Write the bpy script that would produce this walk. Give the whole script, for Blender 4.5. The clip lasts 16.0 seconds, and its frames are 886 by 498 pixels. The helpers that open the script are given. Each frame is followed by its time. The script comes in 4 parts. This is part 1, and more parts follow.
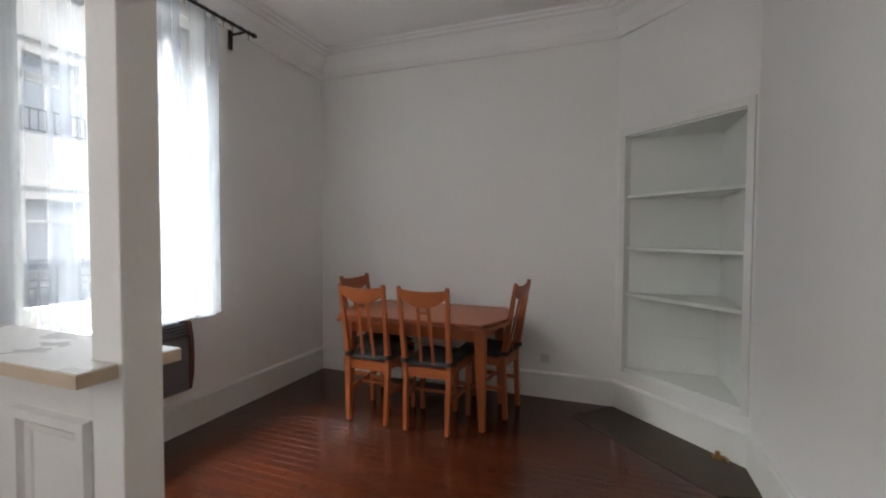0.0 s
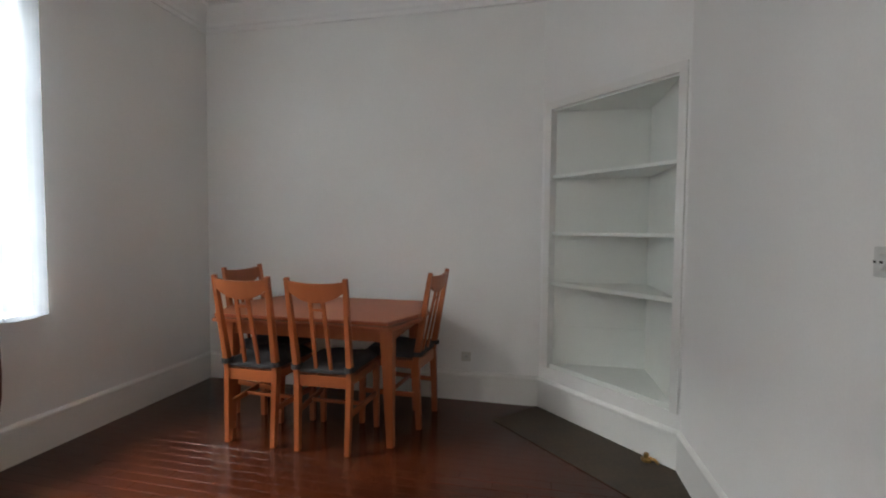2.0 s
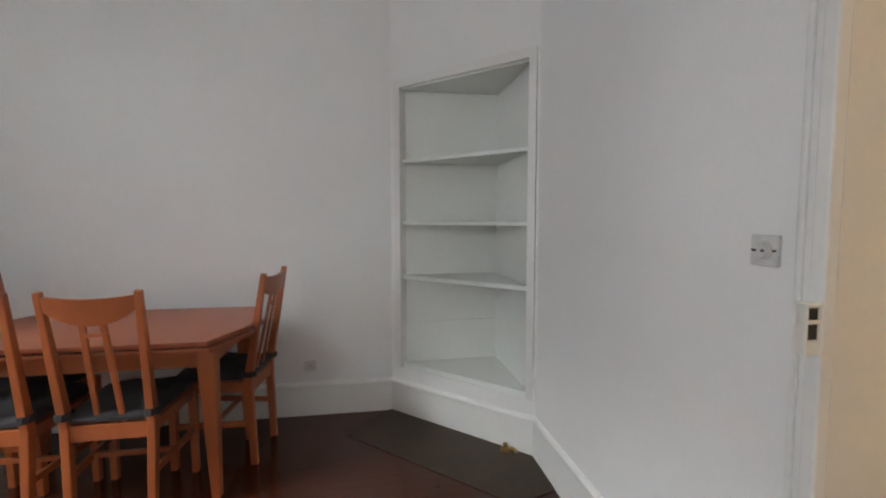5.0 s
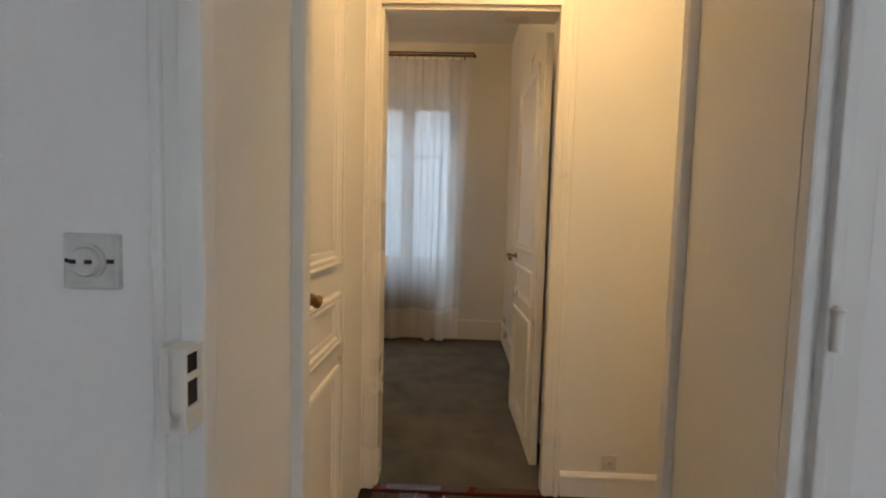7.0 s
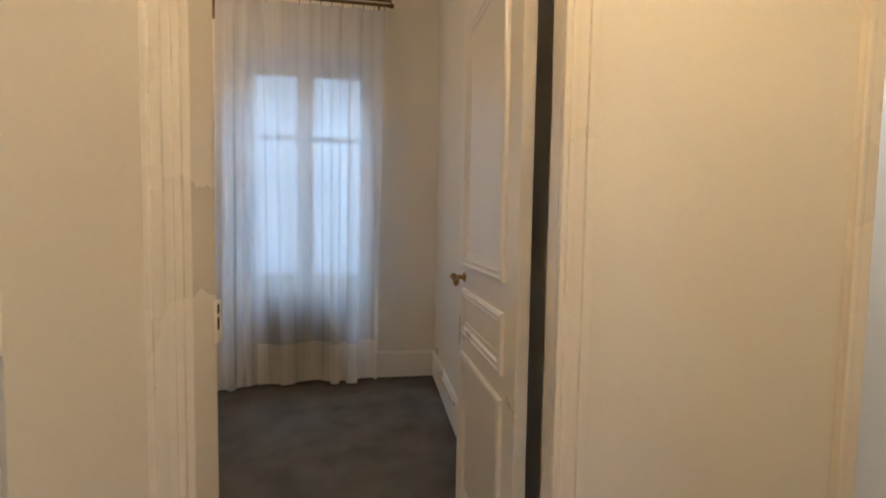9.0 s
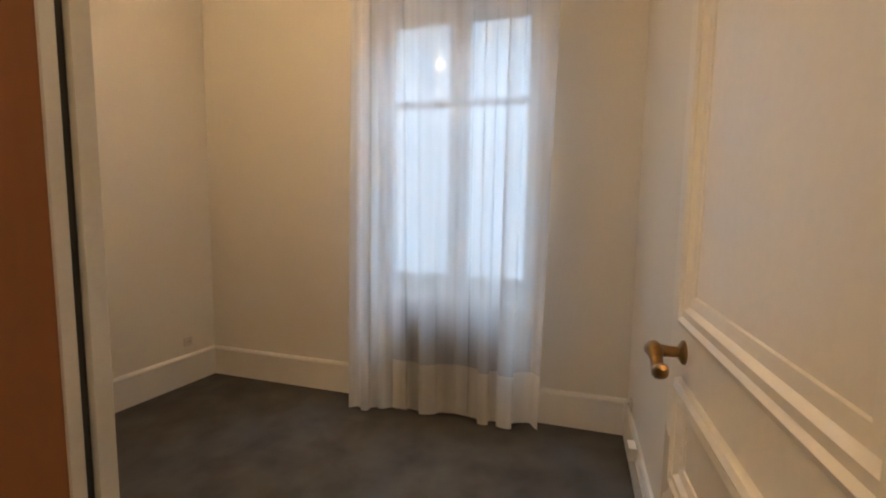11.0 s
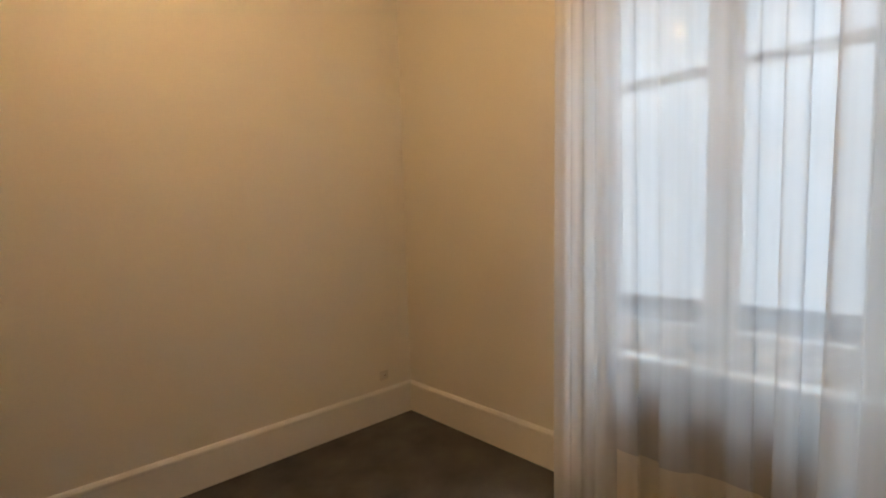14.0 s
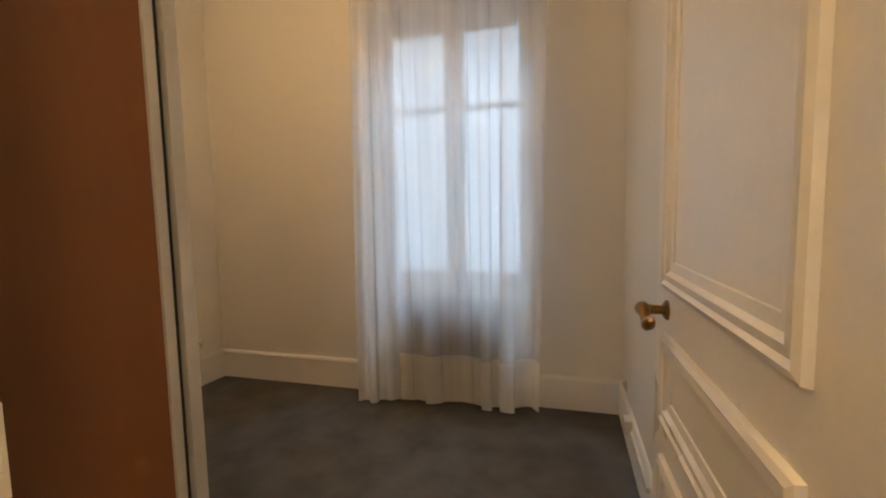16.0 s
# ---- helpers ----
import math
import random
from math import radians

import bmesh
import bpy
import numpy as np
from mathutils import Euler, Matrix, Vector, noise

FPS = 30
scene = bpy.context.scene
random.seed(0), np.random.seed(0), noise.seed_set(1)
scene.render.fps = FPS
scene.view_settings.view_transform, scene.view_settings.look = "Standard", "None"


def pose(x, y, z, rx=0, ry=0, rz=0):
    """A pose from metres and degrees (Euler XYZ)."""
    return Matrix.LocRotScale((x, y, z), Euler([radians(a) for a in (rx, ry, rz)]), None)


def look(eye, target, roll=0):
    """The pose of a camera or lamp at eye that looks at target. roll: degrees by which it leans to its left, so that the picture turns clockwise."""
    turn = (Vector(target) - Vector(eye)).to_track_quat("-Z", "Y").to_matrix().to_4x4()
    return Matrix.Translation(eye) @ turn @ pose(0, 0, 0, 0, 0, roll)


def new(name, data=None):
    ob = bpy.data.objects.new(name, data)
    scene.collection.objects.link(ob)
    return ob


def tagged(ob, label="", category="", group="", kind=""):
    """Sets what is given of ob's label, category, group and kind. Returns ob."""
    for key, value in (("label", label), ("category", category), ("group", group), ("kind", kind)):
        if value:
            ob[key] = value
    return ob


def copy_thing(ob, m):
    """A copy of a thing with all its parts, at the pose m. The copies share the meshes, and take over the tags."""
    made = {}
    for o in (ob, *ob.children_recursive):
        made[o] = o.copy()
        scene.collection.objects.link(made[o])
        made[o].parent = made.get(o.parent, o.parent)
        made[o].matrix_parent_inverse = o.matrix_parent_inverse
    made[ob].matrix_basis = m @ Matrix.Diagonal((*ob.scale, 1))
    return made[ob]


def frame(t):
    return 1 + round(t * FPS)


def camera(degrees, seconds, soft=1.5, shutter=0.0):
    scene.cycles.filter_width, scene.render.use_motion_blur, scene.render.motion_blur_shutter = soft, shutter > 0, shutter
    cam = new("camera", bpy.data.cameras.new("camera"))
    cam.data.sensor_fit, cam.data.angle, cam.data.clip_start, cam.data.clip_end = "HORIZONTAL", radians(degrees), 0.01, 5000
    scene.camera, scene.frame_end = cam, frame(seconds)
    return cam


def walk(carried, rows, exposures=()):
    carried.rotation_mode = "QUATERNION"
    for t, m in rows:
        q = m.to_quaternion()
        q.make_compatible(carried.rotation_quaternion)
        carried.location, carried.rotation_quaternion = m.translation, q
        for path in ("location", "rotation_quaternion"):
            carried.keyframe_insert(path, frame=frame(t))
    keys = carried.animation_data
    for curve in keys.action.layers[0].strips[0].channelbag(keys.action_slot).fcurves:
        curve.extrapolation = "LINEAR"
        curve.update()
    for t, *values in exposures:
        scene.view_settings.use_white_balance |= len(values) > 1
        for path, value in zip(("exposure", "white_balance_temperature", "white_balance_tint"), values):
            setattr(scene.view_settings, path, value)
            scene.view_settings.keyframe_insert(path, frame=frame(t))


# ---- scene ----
cam = camera(90.5, 16.0, soft=2.0)
PATH = [
    (0, (0.023, -0.82, 1.341), (-0.683, 1.05, 1.274), 0.3),
    (0.3, (0.015, -0.738, 1.305), (-0.445, 1.207, 1.232), 0.7),
    (0.5, (0.02, -0.711, 1.299), (-0.344, 1.254, 1.214), 0.7),
    (1, (0.009, -0.578, 1.298), (-0.147, 1.414, 1.206), 0.6),
    (1.2, (-0.004, -0.521, 1.298), (-0.093, 1.474, 1.191), 0.3),
    (1.5, (0.029, -0.452, 1.29), (-0.084, 1.542, 1.195), 0.3),
    (2, (0.048, -0.347, 1.258), (-0.37, 1.607, 1.172), 0.5),
    (2.5, (0.05, -0.339, 1.271), (-0.686, 1.518, 1.167), -1.0),
    (3, (-0.025, -0.34, 1.301), (-0.972, 1.418, 1.188), -1.5),
    (3.2, (0.03, -0.345, 1.322), (-1.047, 1.336, 1.209), -1.8),
    (5.5, (-0.061, 0.087, 1.257), (0.801, 1.888, 1.127), 0.8),
    (6, (0.037, 0.205, 1.262), (1.39, 1.673, 1.136), 1.5),
    (6.5, (0.149, 0.317, 1.263), (1.998, 1.071, 1.145), 1.3),
    (7, (0.273, 0.348, 1.257), (2.268, 0.402, 1.126), 1.5),
    (7.5, (0.501, 0.352, 1.254), (2.489, 0.174, 1.124), 1.1),
    (8, (0.735, 0.344, 1.251), (2.71, 0.059, 1.129), 1.0),
    (8.2, (0.835, 0.349, 1.248), (2.804, 0.017, 1.136), 1.0),
    (10.3, (2.04, 0.22, 1.298), (4.031, 0.242, 1.116), -0.5),
    (10.5, (2.112, 0.195, 1.292), (4.092, 0.414, 1.11), -0.9),
    (11, (2.29, 0.133, 1.284), (4.194, 0.714, 1.089), 0.8),
    (11.5, (2.417, 0.166, 1.28), (4.296, 0.822, 1.082), -0.2),
    (12, (2.52, 0.254, 1.29), (4.402, 0.902, 1.096), -0.4),
    (12.5, (2.637, 0.304, 1.281), (4.421, 1.19, 1.097), -1.1),
    (13, (2.702, 0.362, 1.324), (4.325, 1.522, 1.166), -1.3),
    (13.5, (2.881, 0.444, 1.38), (4.297, 1.843, 1.189), -1.5),
    (14, (2.907, 0.434, 1.362), (4.334, 1.827, 1.206), -1.7),
    (14.5, (2.711, 0.399, 1.326), (4.47, 1.343, 1.206), 0.1),
    (15, (2.526, 0.33, 1.263), (4.412, 0.985, 1.137), -0.8),
    (15.5, (2.308, 0.234, 1.233), (4.212, 0.83, 1.091), -1.0),
    (16, (2.122, 0.154, 1.256), (4.04, 0.691, 1.08), -1.1),
]
EXPOSURES = [(0.0, 0.75, 6800, 10), (1.0, 1.05, 6750, 10), (1.5, 1.2, 6750, 10), (2.0, 0.85, 6700, 8), (2.5, 0.5, 6600, 5), (3.0, 0.3, 6600, 7), (4.5, 0.75, 6600, 10), (5.5, 1.3, 6550, 10), (6.0, 0.95, 6250, 10), (6.5, 0.55, 6100, 8), (7.0, 0.6, 6250, 8), (7.5, 0.75, 5700, 8), (8.2, 0.8, 5400, 8), (10.3, 0.65, 5900, 10), (11.0, 1.05, 6100, 10), (12.0, 1.1, 6200, 10), (14.0, 0.95, 6800, 10), (16.0, 0.95, 6350, 10)]
walk(cam, [(t, look(eye, target, roll)) for t, eye, target, roll in PATH], EXPOSURES)

# ---- world and lights ----
world = bpy.data.worlds.new("sky")
scene.world = world
world.use_nodes = True
wn = world.node_tree
sky = wn.nodes.new("ShaderNodeTexSky")
sky.sky_type = "NISHITA"
sky.sun_disc = False
sky.sun_elevation = radians(38)
sky.sun_rotation = radians(90)
wn.nodes["Background"].inputs["Strength"].default_value = 0.15
wn.links.new(sky.outputs[0], wn.nodes["Background"].inputs["Color"])


def sun_lamp(strength, turn):
    d = bpy.data.lights.new("sun", "SUN")
    d.energy, d.angle, d.color = strength, radians(12), (1, 0.97, 0.93)
    o = new("sun", d)
    o.matrix_world = turn
    return o


def area_lamp(name, place, target, sx, sy, watts, color):
    d = bpy.data.lights.new(name, "AREA")
    d.shape, d.size, d.size_y, d.energy, d.color = "RECTANGLE", sx, sy, watts, color
    o = new(name, d)
    o.matrix_world = look(place, target)
    return o


def bulb_lamp(name, place, watts, color, radius=0.09):
    d = bpy.data.lights.new(name, "POINT")
    d.energy, d.color, d.shadow_soft_size = watts, color, radius
    o = new(name, d)
    o.location = place
    return o


XL = -2.64
sun_lamp(1.2, pose(0, 0, 0, 52, 0, 90))
area_lamp("sky_light_street", (-6.5, 0.5, 6.2), (-2.2, 0.95, 1.4), 4.5, 3.0, 1950, (0.93, 0.97, 1.0))
area_lamp("sky_light_kitchen", (XL - 0.05, -1.85, 1.8), (0.0, -1.85, 1.6), 0.95, 1.7, 14, (0.97, 0.97, 1.0))
area_lamp("sky_light_court", (6.3, 0.87, 3.9), (4.4, 0.87, 1.2), 2.0, 1.6, 92, (0.72, 0.88, 1.0))
area_lamp("hall_lamp", (1.36, -0.05, 2.84), (1.37, -0.05, 0.0), 0.4, 0.4, 16, (1.0, 0.61, 0.25))
bulb_lamp("bedroom_lamp", (3.35, 1.55, 2.72), 14.5, (1.0, 0.62, 0.28), 0.05)
bulb_lamp("corridor_lamp", (3.0, -1.35, 2.45), 12, (1.0, 0.9, 0.76))


# ---- materials ----
def paint(name, color, rough=0.6, spread=0.05, scale=3.0, bump=0.08, grain=140.0, metal=0.0, stretch=(1, 1, 1), dark=None):
    """Two scales of colour change, fine relief and uneven gloss."""
    m = bpy.data.materials.new(name)
    m.use_nodes = True
    t, b = m.node_tree, m.node_tree.nodes["Principled BSDF"]
    co = t.nodes.new("ShaderNodeTexCoord")
    mp = t.nodes.new("ShaderNodeMapping")
    mp.inputs["Scale"].default_value = stretch
    t.links.new(co.outputs["Object"], mp.inputs["Vector"])
    big, fine = t.nodes.new("ShaderNodeTexNoise"), t.nodes.new("ShaderNodeTexNoise")
    big.inputs["Scale"].default_value, big.inputs["Detail"].default_value = scale, 5
    fine.inputs["Scale"].default_value, fine.inputs["Detail"].default_value = grain, 3
    for n in (big, fine):
        t.links.new(mp.outputs[0], n.inputs["Vector"])
    mix = t.nodes.new("ShaderNodeMix")
    mix.data_type = "FLOAT"
    mix.inputs[0].default_value = 0.35
    t.links.new(big.outputs[0], mix.inputs[2])
    t.links.new(fine.outputs[0], mix.inputs[3])
    ramp = t.nodes.new("ShaderNodeValToRGB")
    lo = dark or tuple(c * (1 - spread * 2) for c in color)
    hi = tuple(min(1, c * (1 + spread)) for c in color)
    ramp.color_ramp.elements[0].position, ramp.color_ramp.elements[0].color = 0.32, (*lo, 1)
    ramp.color_ramp.elements[1].position, ramp.color_ramp.elements[1].color = 0.66, (*hi, 1)
    t.links.new(mix.outputs[0], ramp.inputs[0])
    t.links.new(ramp.outputs[0], b.inputs["Base Color"])
    rr = t.nodes.new("ShaderNodeMapRange")
    rr.inputs[3].default_value, rr.inputs[4].default_value = max(0.03, rough - 0.1), min(1, rough + 0.1)
    t.links.new(big.outputs[0], rr.inputs[0])
    t.links.new(rr.outputs[0], b.inputs["Roughness"])
    b.inputs["Metallic"].default_value = metal
    bp = t.nodes.new("ShaderNodeBump")
    bp.inputs["Strength"].default_value, bp.inputs["Distance"].default_value = bump, 0.004
    t.links.new(fine.outputs[0], bp.inputs["Height"])
    t.links.new(bp.outputs[0], b.inputs["Normal"])
    return m


def board_wood(name, light, dark, rough, along=(1, 14, 14), spread=0.55, relief=0.05):
    """Long-grained wood; each piece takes its own shade and its own stretch of grain."""
    m = bpy.data.materials.new(name)
    m.use_nodes = True
    t, b = m.node_tree, m.node_tree.nodes["Principled BSDF"]
    co, info = t.nodes.new("ShaderNodeTexCoord"), t.nodes.new("ShaderNodeObjectInfo")
    mp = t.nodes.new("ShaderNodeMapping")
    mp.inputs["Scale"].default_value = along
    t.links.new(co.outputs["Object"], mp.inputs["Vector"])
    shift = t.nodes.new("ShaderNodeVectorMath")
    shift.operation = "MULTIPLY_ADD"
    shift.inputs[1].default_value = (37, 91, 53)
    t.links.new(info.outputs["Random"], shift.inputs[0])
    t.links.new(mp.outputs[0], shift.inputs[2])
    n1, n2 = t.nodes.new("ShaderNodeTexNoise"), t.nodes.new("ShaderNodeTexNoise")
    n1.inputs["Scale"].default_value, n1.inputs["Detail"].default_value, n1.inputs["Distortion"].default_value = 2.2, 8, 0.8
    n2.inputs["Scale"].default_value, n2.inputs["Detail"].default_value = 18, 4
    for n in (n1, n2):
        t.links.new(shift.outputs[0], n.inputs["Vector"])
    add = t.nodes.new("ShaderNodeMath")
    add.operation = "MULTIPLY_ADD"
    add.inputs[1].default_value = spread
    t.links.new(info.outputs["Random"], add.inputs[0])
    half = t.nodes.new("ShaderNodeMath")
    half.operation = "MULTIPLY"
    half.inputs[1].default_value = 1 - spread
    t.links.new(n1.outputs[0], half.inputs[0])
    t.links.new(half.outputs[0], add.inputs[2])
    ramp = t.nodes.new("ShaderNodeValToRGB")
    ramp.color_ramp.elements[0].position, ramp.color_ramp.elements[0].color = 0.15, (*dark, 1)
    ramp.color_ramp.elements[1].position, ramp.color_ramp.elements[1].color = 0.85, (*light, 1)
    t.links.new(add.outputs[0], ramp.inputs[0])
    t.links.new(ramp.outputs[0], b.inputs["Base Color"])
    rr = t.nodes.new("ShaderNodeMapRange")
    rr.inputs[3].default_value, rr.inputs[4].default_value = max(0.05, rough - 0.06), rough + 0.07
    t.links.new(n2.outputs[0], rr.inputs[0])
    t.links.new(rr.outputs[0], b.inputs["Roughness"])
    bp = t.nodes.new("ShaderNodeBump")
    bp.inputs["Strength"].default_value, bp.inputs["Distance"].default_value = relief, 0.003
    t.links.new(n2.outputs[0], bp.inputs["Height"])
    t.links.new(bp.outputs[0], b.inputs["Normal"])
    return m


def sheer(name, clear, color):
    """Thin woven cloth: partly open, partly lit through."""
    m = bpy.data.materials.new(name)
    m.use_nodes = True
    t = m.node_tree
    out = t.nodes["Material Output"]
    t.nodes.remove(t.nodes["Principled BSDF"])
    tr, tl, df = (t.nodes.new("ShaderNodeBsdf" + k) for k in ("Transparent", "Translucent", "Diffuse"))
    tl.inputs[0].default_value = df.inputs[0].default_value = (*color, 1)
    cloth, mix = t.nodes.new("ShaderNodeMixShader"), t.nodes.new("ShaderNodeMixShader")
    cloth.inputs[0].default_value = 0.45
    t.links.new(tl.outputs[0], cloth.inputs[1])
    t.links.new(df.outputs[0], cloth.inputs[2])
    co, mp, no = t.nodes.new("ShaderNodeTexCoord"), t.nodes.new("ShaderNodeMapping"), t.nodes.new("ShaderNodeTexNoise")
    mp.inputs["Scale"].default_value = (2, 10, 0.2)
    no.inputs["Scale"].default_value = 1.6
    t.links.new(co.outputs["Object"], mp.inputs[0])
    t.links.new(mp.outputs[0], no.inputs["Vector"])
    rg = t.nodes.new("ShaderNodeMapRange")
    rg.inputs[1].default_value, rg.inputs[2].default_value = 0.3, 0.7
    rg.inputs[3].default_value, rg.inputs[4].default_value = max(0.02, 1 - clear - 0.07), min(0.98, 1 - clear + 0.07)
    t.links.new(no.outputs[0], rg.inputs[0])
    t.links.new(rg.outputs[0], mix.inputs[0])
    t.links.new(tr.outputs[0], mix.inputs[1])
    t.links.new(cloth.outputs[0], mix.inputs[2])
    t.links.new(mix.outputs[0], out.inputs[0])
    return m


def pane_glass():
    m = bpy.data.materials.new("window_glass")
    m.use_nodes = True
    b = m.node_tree.nodes["Principled BSDF"]
    b.inputs["Transmission Weight"].default_value = 1.0
    b.inputs["Roughness"].default_value = 0.0
    b.inputs["IOR"].default_value = 1.45
    return m


M_WALL = paint("white_wall_paint", (0.82, 0.81, 0.79), 0.6, 0.02, 1.1, 0.05, 90)
M_CREAM = paint("cream_wall_paint", (0.76, 0.74, 0.68), 0.5, 0.02, 1.3, 0.05, 90)
M_CEIL = paint("ceiling_paint", (0.83, 0.82, 0.81), 0.8, 0.02, 1.0, 0.04, 80)
M_TRIM = paint("gloss_white_paint", (0.78, 0.77, 0.74), 0.32, 0.02, 2.5, 0.05, 60)
M_DOOR = paint("cream_door_paint", (0.78, 0.75, 0.68), 0.30, 0.025, 2.0, 0.06, 70)
M_NICHE = paint("niche_paint", (0.80, 0.82, 0.78), 0.5, 0.02, 2.0, 0.05, 80)
M_PARQUET = board_wood("red_brown_parquet", (0.082, 0.017, 0.005), (0.026, 0.006, 0.003), 0.20, (0.7, 4, 4), spread=0.26, relief=0.0)
M_JOINT = paint("parquet_joint", (0.035, 0.013, 0.008), 0.7, 0.2)
M_CHAIR = board_wood("orange_beech", (0.38, 0.105, 0.030), (0.29, 0.072, 0.02), 0.38, (9, 9, 1.2), 0.25)
M_TABLE = board_wood("cherry_table_top", (0.32, 0.085, 0.032), (0.285, 0.072, 0.027), 0.36, (1.2, 9, 9), 0.15, 0.0)
M_WARD = board_wood("wardrobe_veneer", (0.205, 0.078, 0.024), (0.145, 0.053, 0.016), 0.42, (7, 7, 0.8), 0.2)
M_BROWN = board_wood("radiator_side_wood", (0.13, 0.05, 0.025), (0.07, 0.025, 0.014), 0.4, (8, 8, 1), 0.2)
M_CARPET = paint("grey_carpet", (0.098, 0.094, 0.088), 0.95, 0.26, 5.0, 0.9, 420)
M_STONE = paint("brown_hearth_stone", (0.056, 0.038, 0.022), 0.6, 0.25, 5, 0.15, 60)
M_TILE = paint("grey_floor_tile", (0.30, 0.31, 0.33), 0.45, 0.12, 4, 0.1, 60)
M_SKIRT = paint("dark_grey_tile", (0.14, 0.14, 0.15), 0.4, 0.1, 4, 0.1, 60)
M_RAD = paint("dark_grey_metal", (0.12, 0.122, 0.128), 0.42, 0.06, 4, 0.04, 90)
M_RADB = paint("grey_radiator_enamel", (0.085, 0.072, 0.064), 0.45, 0.06, 4, 0.04, 90)
M_BLACK = paint("black_metal", (0.014, 0.014, 0.015), 0.45, 0.1)
M_DARK = paint("dark_recess", (0.02, 0.017, 0.014), 0.8, 0.1)
M_ALU = paint("brushed_aluminium", (0.52, 0.52, 0.52), 0.34, 0.04, 5, 0.05, 120, 0.35)
M_BRASS = paint("aged_brass", (0.33, 0.20, 0.075), 0.36, 0.2, 14, 0.05, 90, 1.0)
M_BRONZE = paint("bronze_rod", (0.16, 0.10, 0.05), 0.35, 0.1, 8, 0.04, 90, 0.8)
M_CUSHION = paint("dark_grey_cushion", (0.030, 0.028, 0.030), 0.85, 0.25, 9, 0.5, 300)
M_PLASTIC = paint("ivory_plastic", (0.62, 0.60, 0.55), 0.35, 0.03, 8, 0.02, 90)
M_GREYPLATE = paint("worn_grey_plate", (0.60, 0.60, 0.58), 0.4, 0.06, 30, 0.05, 90)
M_COUNTER = paint("white_counter", (0.72, 0.71, 0.70), 0.28, 0.03, 3, 0.03, 90)
M_EDGE = board_wood("counter_edge_wood", (0.62, 0.50, 0.38), (0.52, 0.40, 0.28), 0.45, (1.5, 12, 12), 0.2)
M_SHEER = sheer("white_voile", 0.71, (0.78, 0.87, 0.98))
M_SHEER_B = sheer("white_sheer_cotton", 0.35, (0.86, 0.90, 0.97))
M_HEM = sheer("curtain_hem", 0.05, (0.88, 0.87, 0.85))
M_GLASS = pane_glass()
M_FACADE = paint("pale_street_facade", (0.80, 0.78, 0.74), 0.8, 0.1, 0.8, 0.2, 20)
# base colour lightened to stand in for sky reflected in the panes
M_SKYPANE = paint("painted_sky_pane", (0.42, 0.45, 0.50), 0.15, 0.1, 1.0, 0.02, 20)
M_ROAD = paint("asphalt", (0.06, 0.06, 0.062), 0.9, 0.2, 2, 0.4, 60)
M_CARPAINT = paint("dark_car_paint", (0.04, 0.045, 0.06), 0.2, 0.1)
M_SHOP = paint("dark_shop_front", (0.06, 0.055, 0.05), 0.4, 0.1)


# ---- mesh helpers ----
def block(bm, lo, hi, bevel=0.0, m=None):
    """A box between two corners, with its edges rounded."""
    r = bmesh.ops.create_cube(bm, size=1.0)
    vs = r["verts"]
    for v in vs:
        v.co = Vector([(lo[i] + hi[i]) / 2 + v.co[i] * (hi[i] - lo[i]) for i in range(3)])
    if bevel:
        es = list({e for v in vs for e in v.link_edges})
        out = bmesh.ops.bevel(bm, geom=es, offset=bevel, segments=2, affect="EDGES", profile=0.6)
        vs = list({v for f in out["faces"] for v in f.verts} | {v for v in vs if v.is_valid})
    if m is not None:
        bmesh.ops.transform(bm, matrix=m, verts=[v for v in vs if v.is_valid])
    return vs


def bar(bm, a, b, wa, wb, bevel=0.004, da=None, db=None):
    """A tapered rectangular bar from a to b: widths across and depths."""
    a, b = Vector(a), Vector(b)
    d = (b - a).normalized()
    side = Vector((1, 0, 0)) if abs(d.x) < 0.7 else Vector((0, 1, 0))
    side = (side - d * side.dot(d)).normalized()
    other = d.cross(side)
    da, db = da or wa, db or wb
    rings = []
    for p, w, e in ((a, wa, da), (b, wb, db)):
        rings.append([bm.verts.new(p + side * sx * w / 2 + other * sy * e / 2) for sx, sy in ((-1, -1), (1, -1), (1, 1), (-1, 1))])
    for i in range(4):
        bm.faces.new((rings[0][i], rings[0][(i + 1) % 4], rings[1][(i + 1) % 4], rings[1][i]))
    bm.faces.new(rings[0][::-1])
    bm.faces.new(rings[1])
    es = list({e for r in rings for v in r for e in v.link_edges})
    if bevel:
        bmesh.ops.bevel(bm, geom=es, offset=bevel, segments=2, affect="EDGES", profile=0.6)


def prism(bm, outline, z0, z1):
    """An upright prism over a plan outline."""
    lo = [bm.verts.new((x, y, z0)) for x, y in outline]
    hi = [bm.verts.new((x, y, z1)) for x, y in outline]
    n = len(outline)
    for i in range(n):
        bm.faces.new((lo[i], lo[(i + 1) % n], hi[(i + 1) % n], hi[i]))
    bm.faces.new(lo[::-1])
    bm.faces.new(hi)


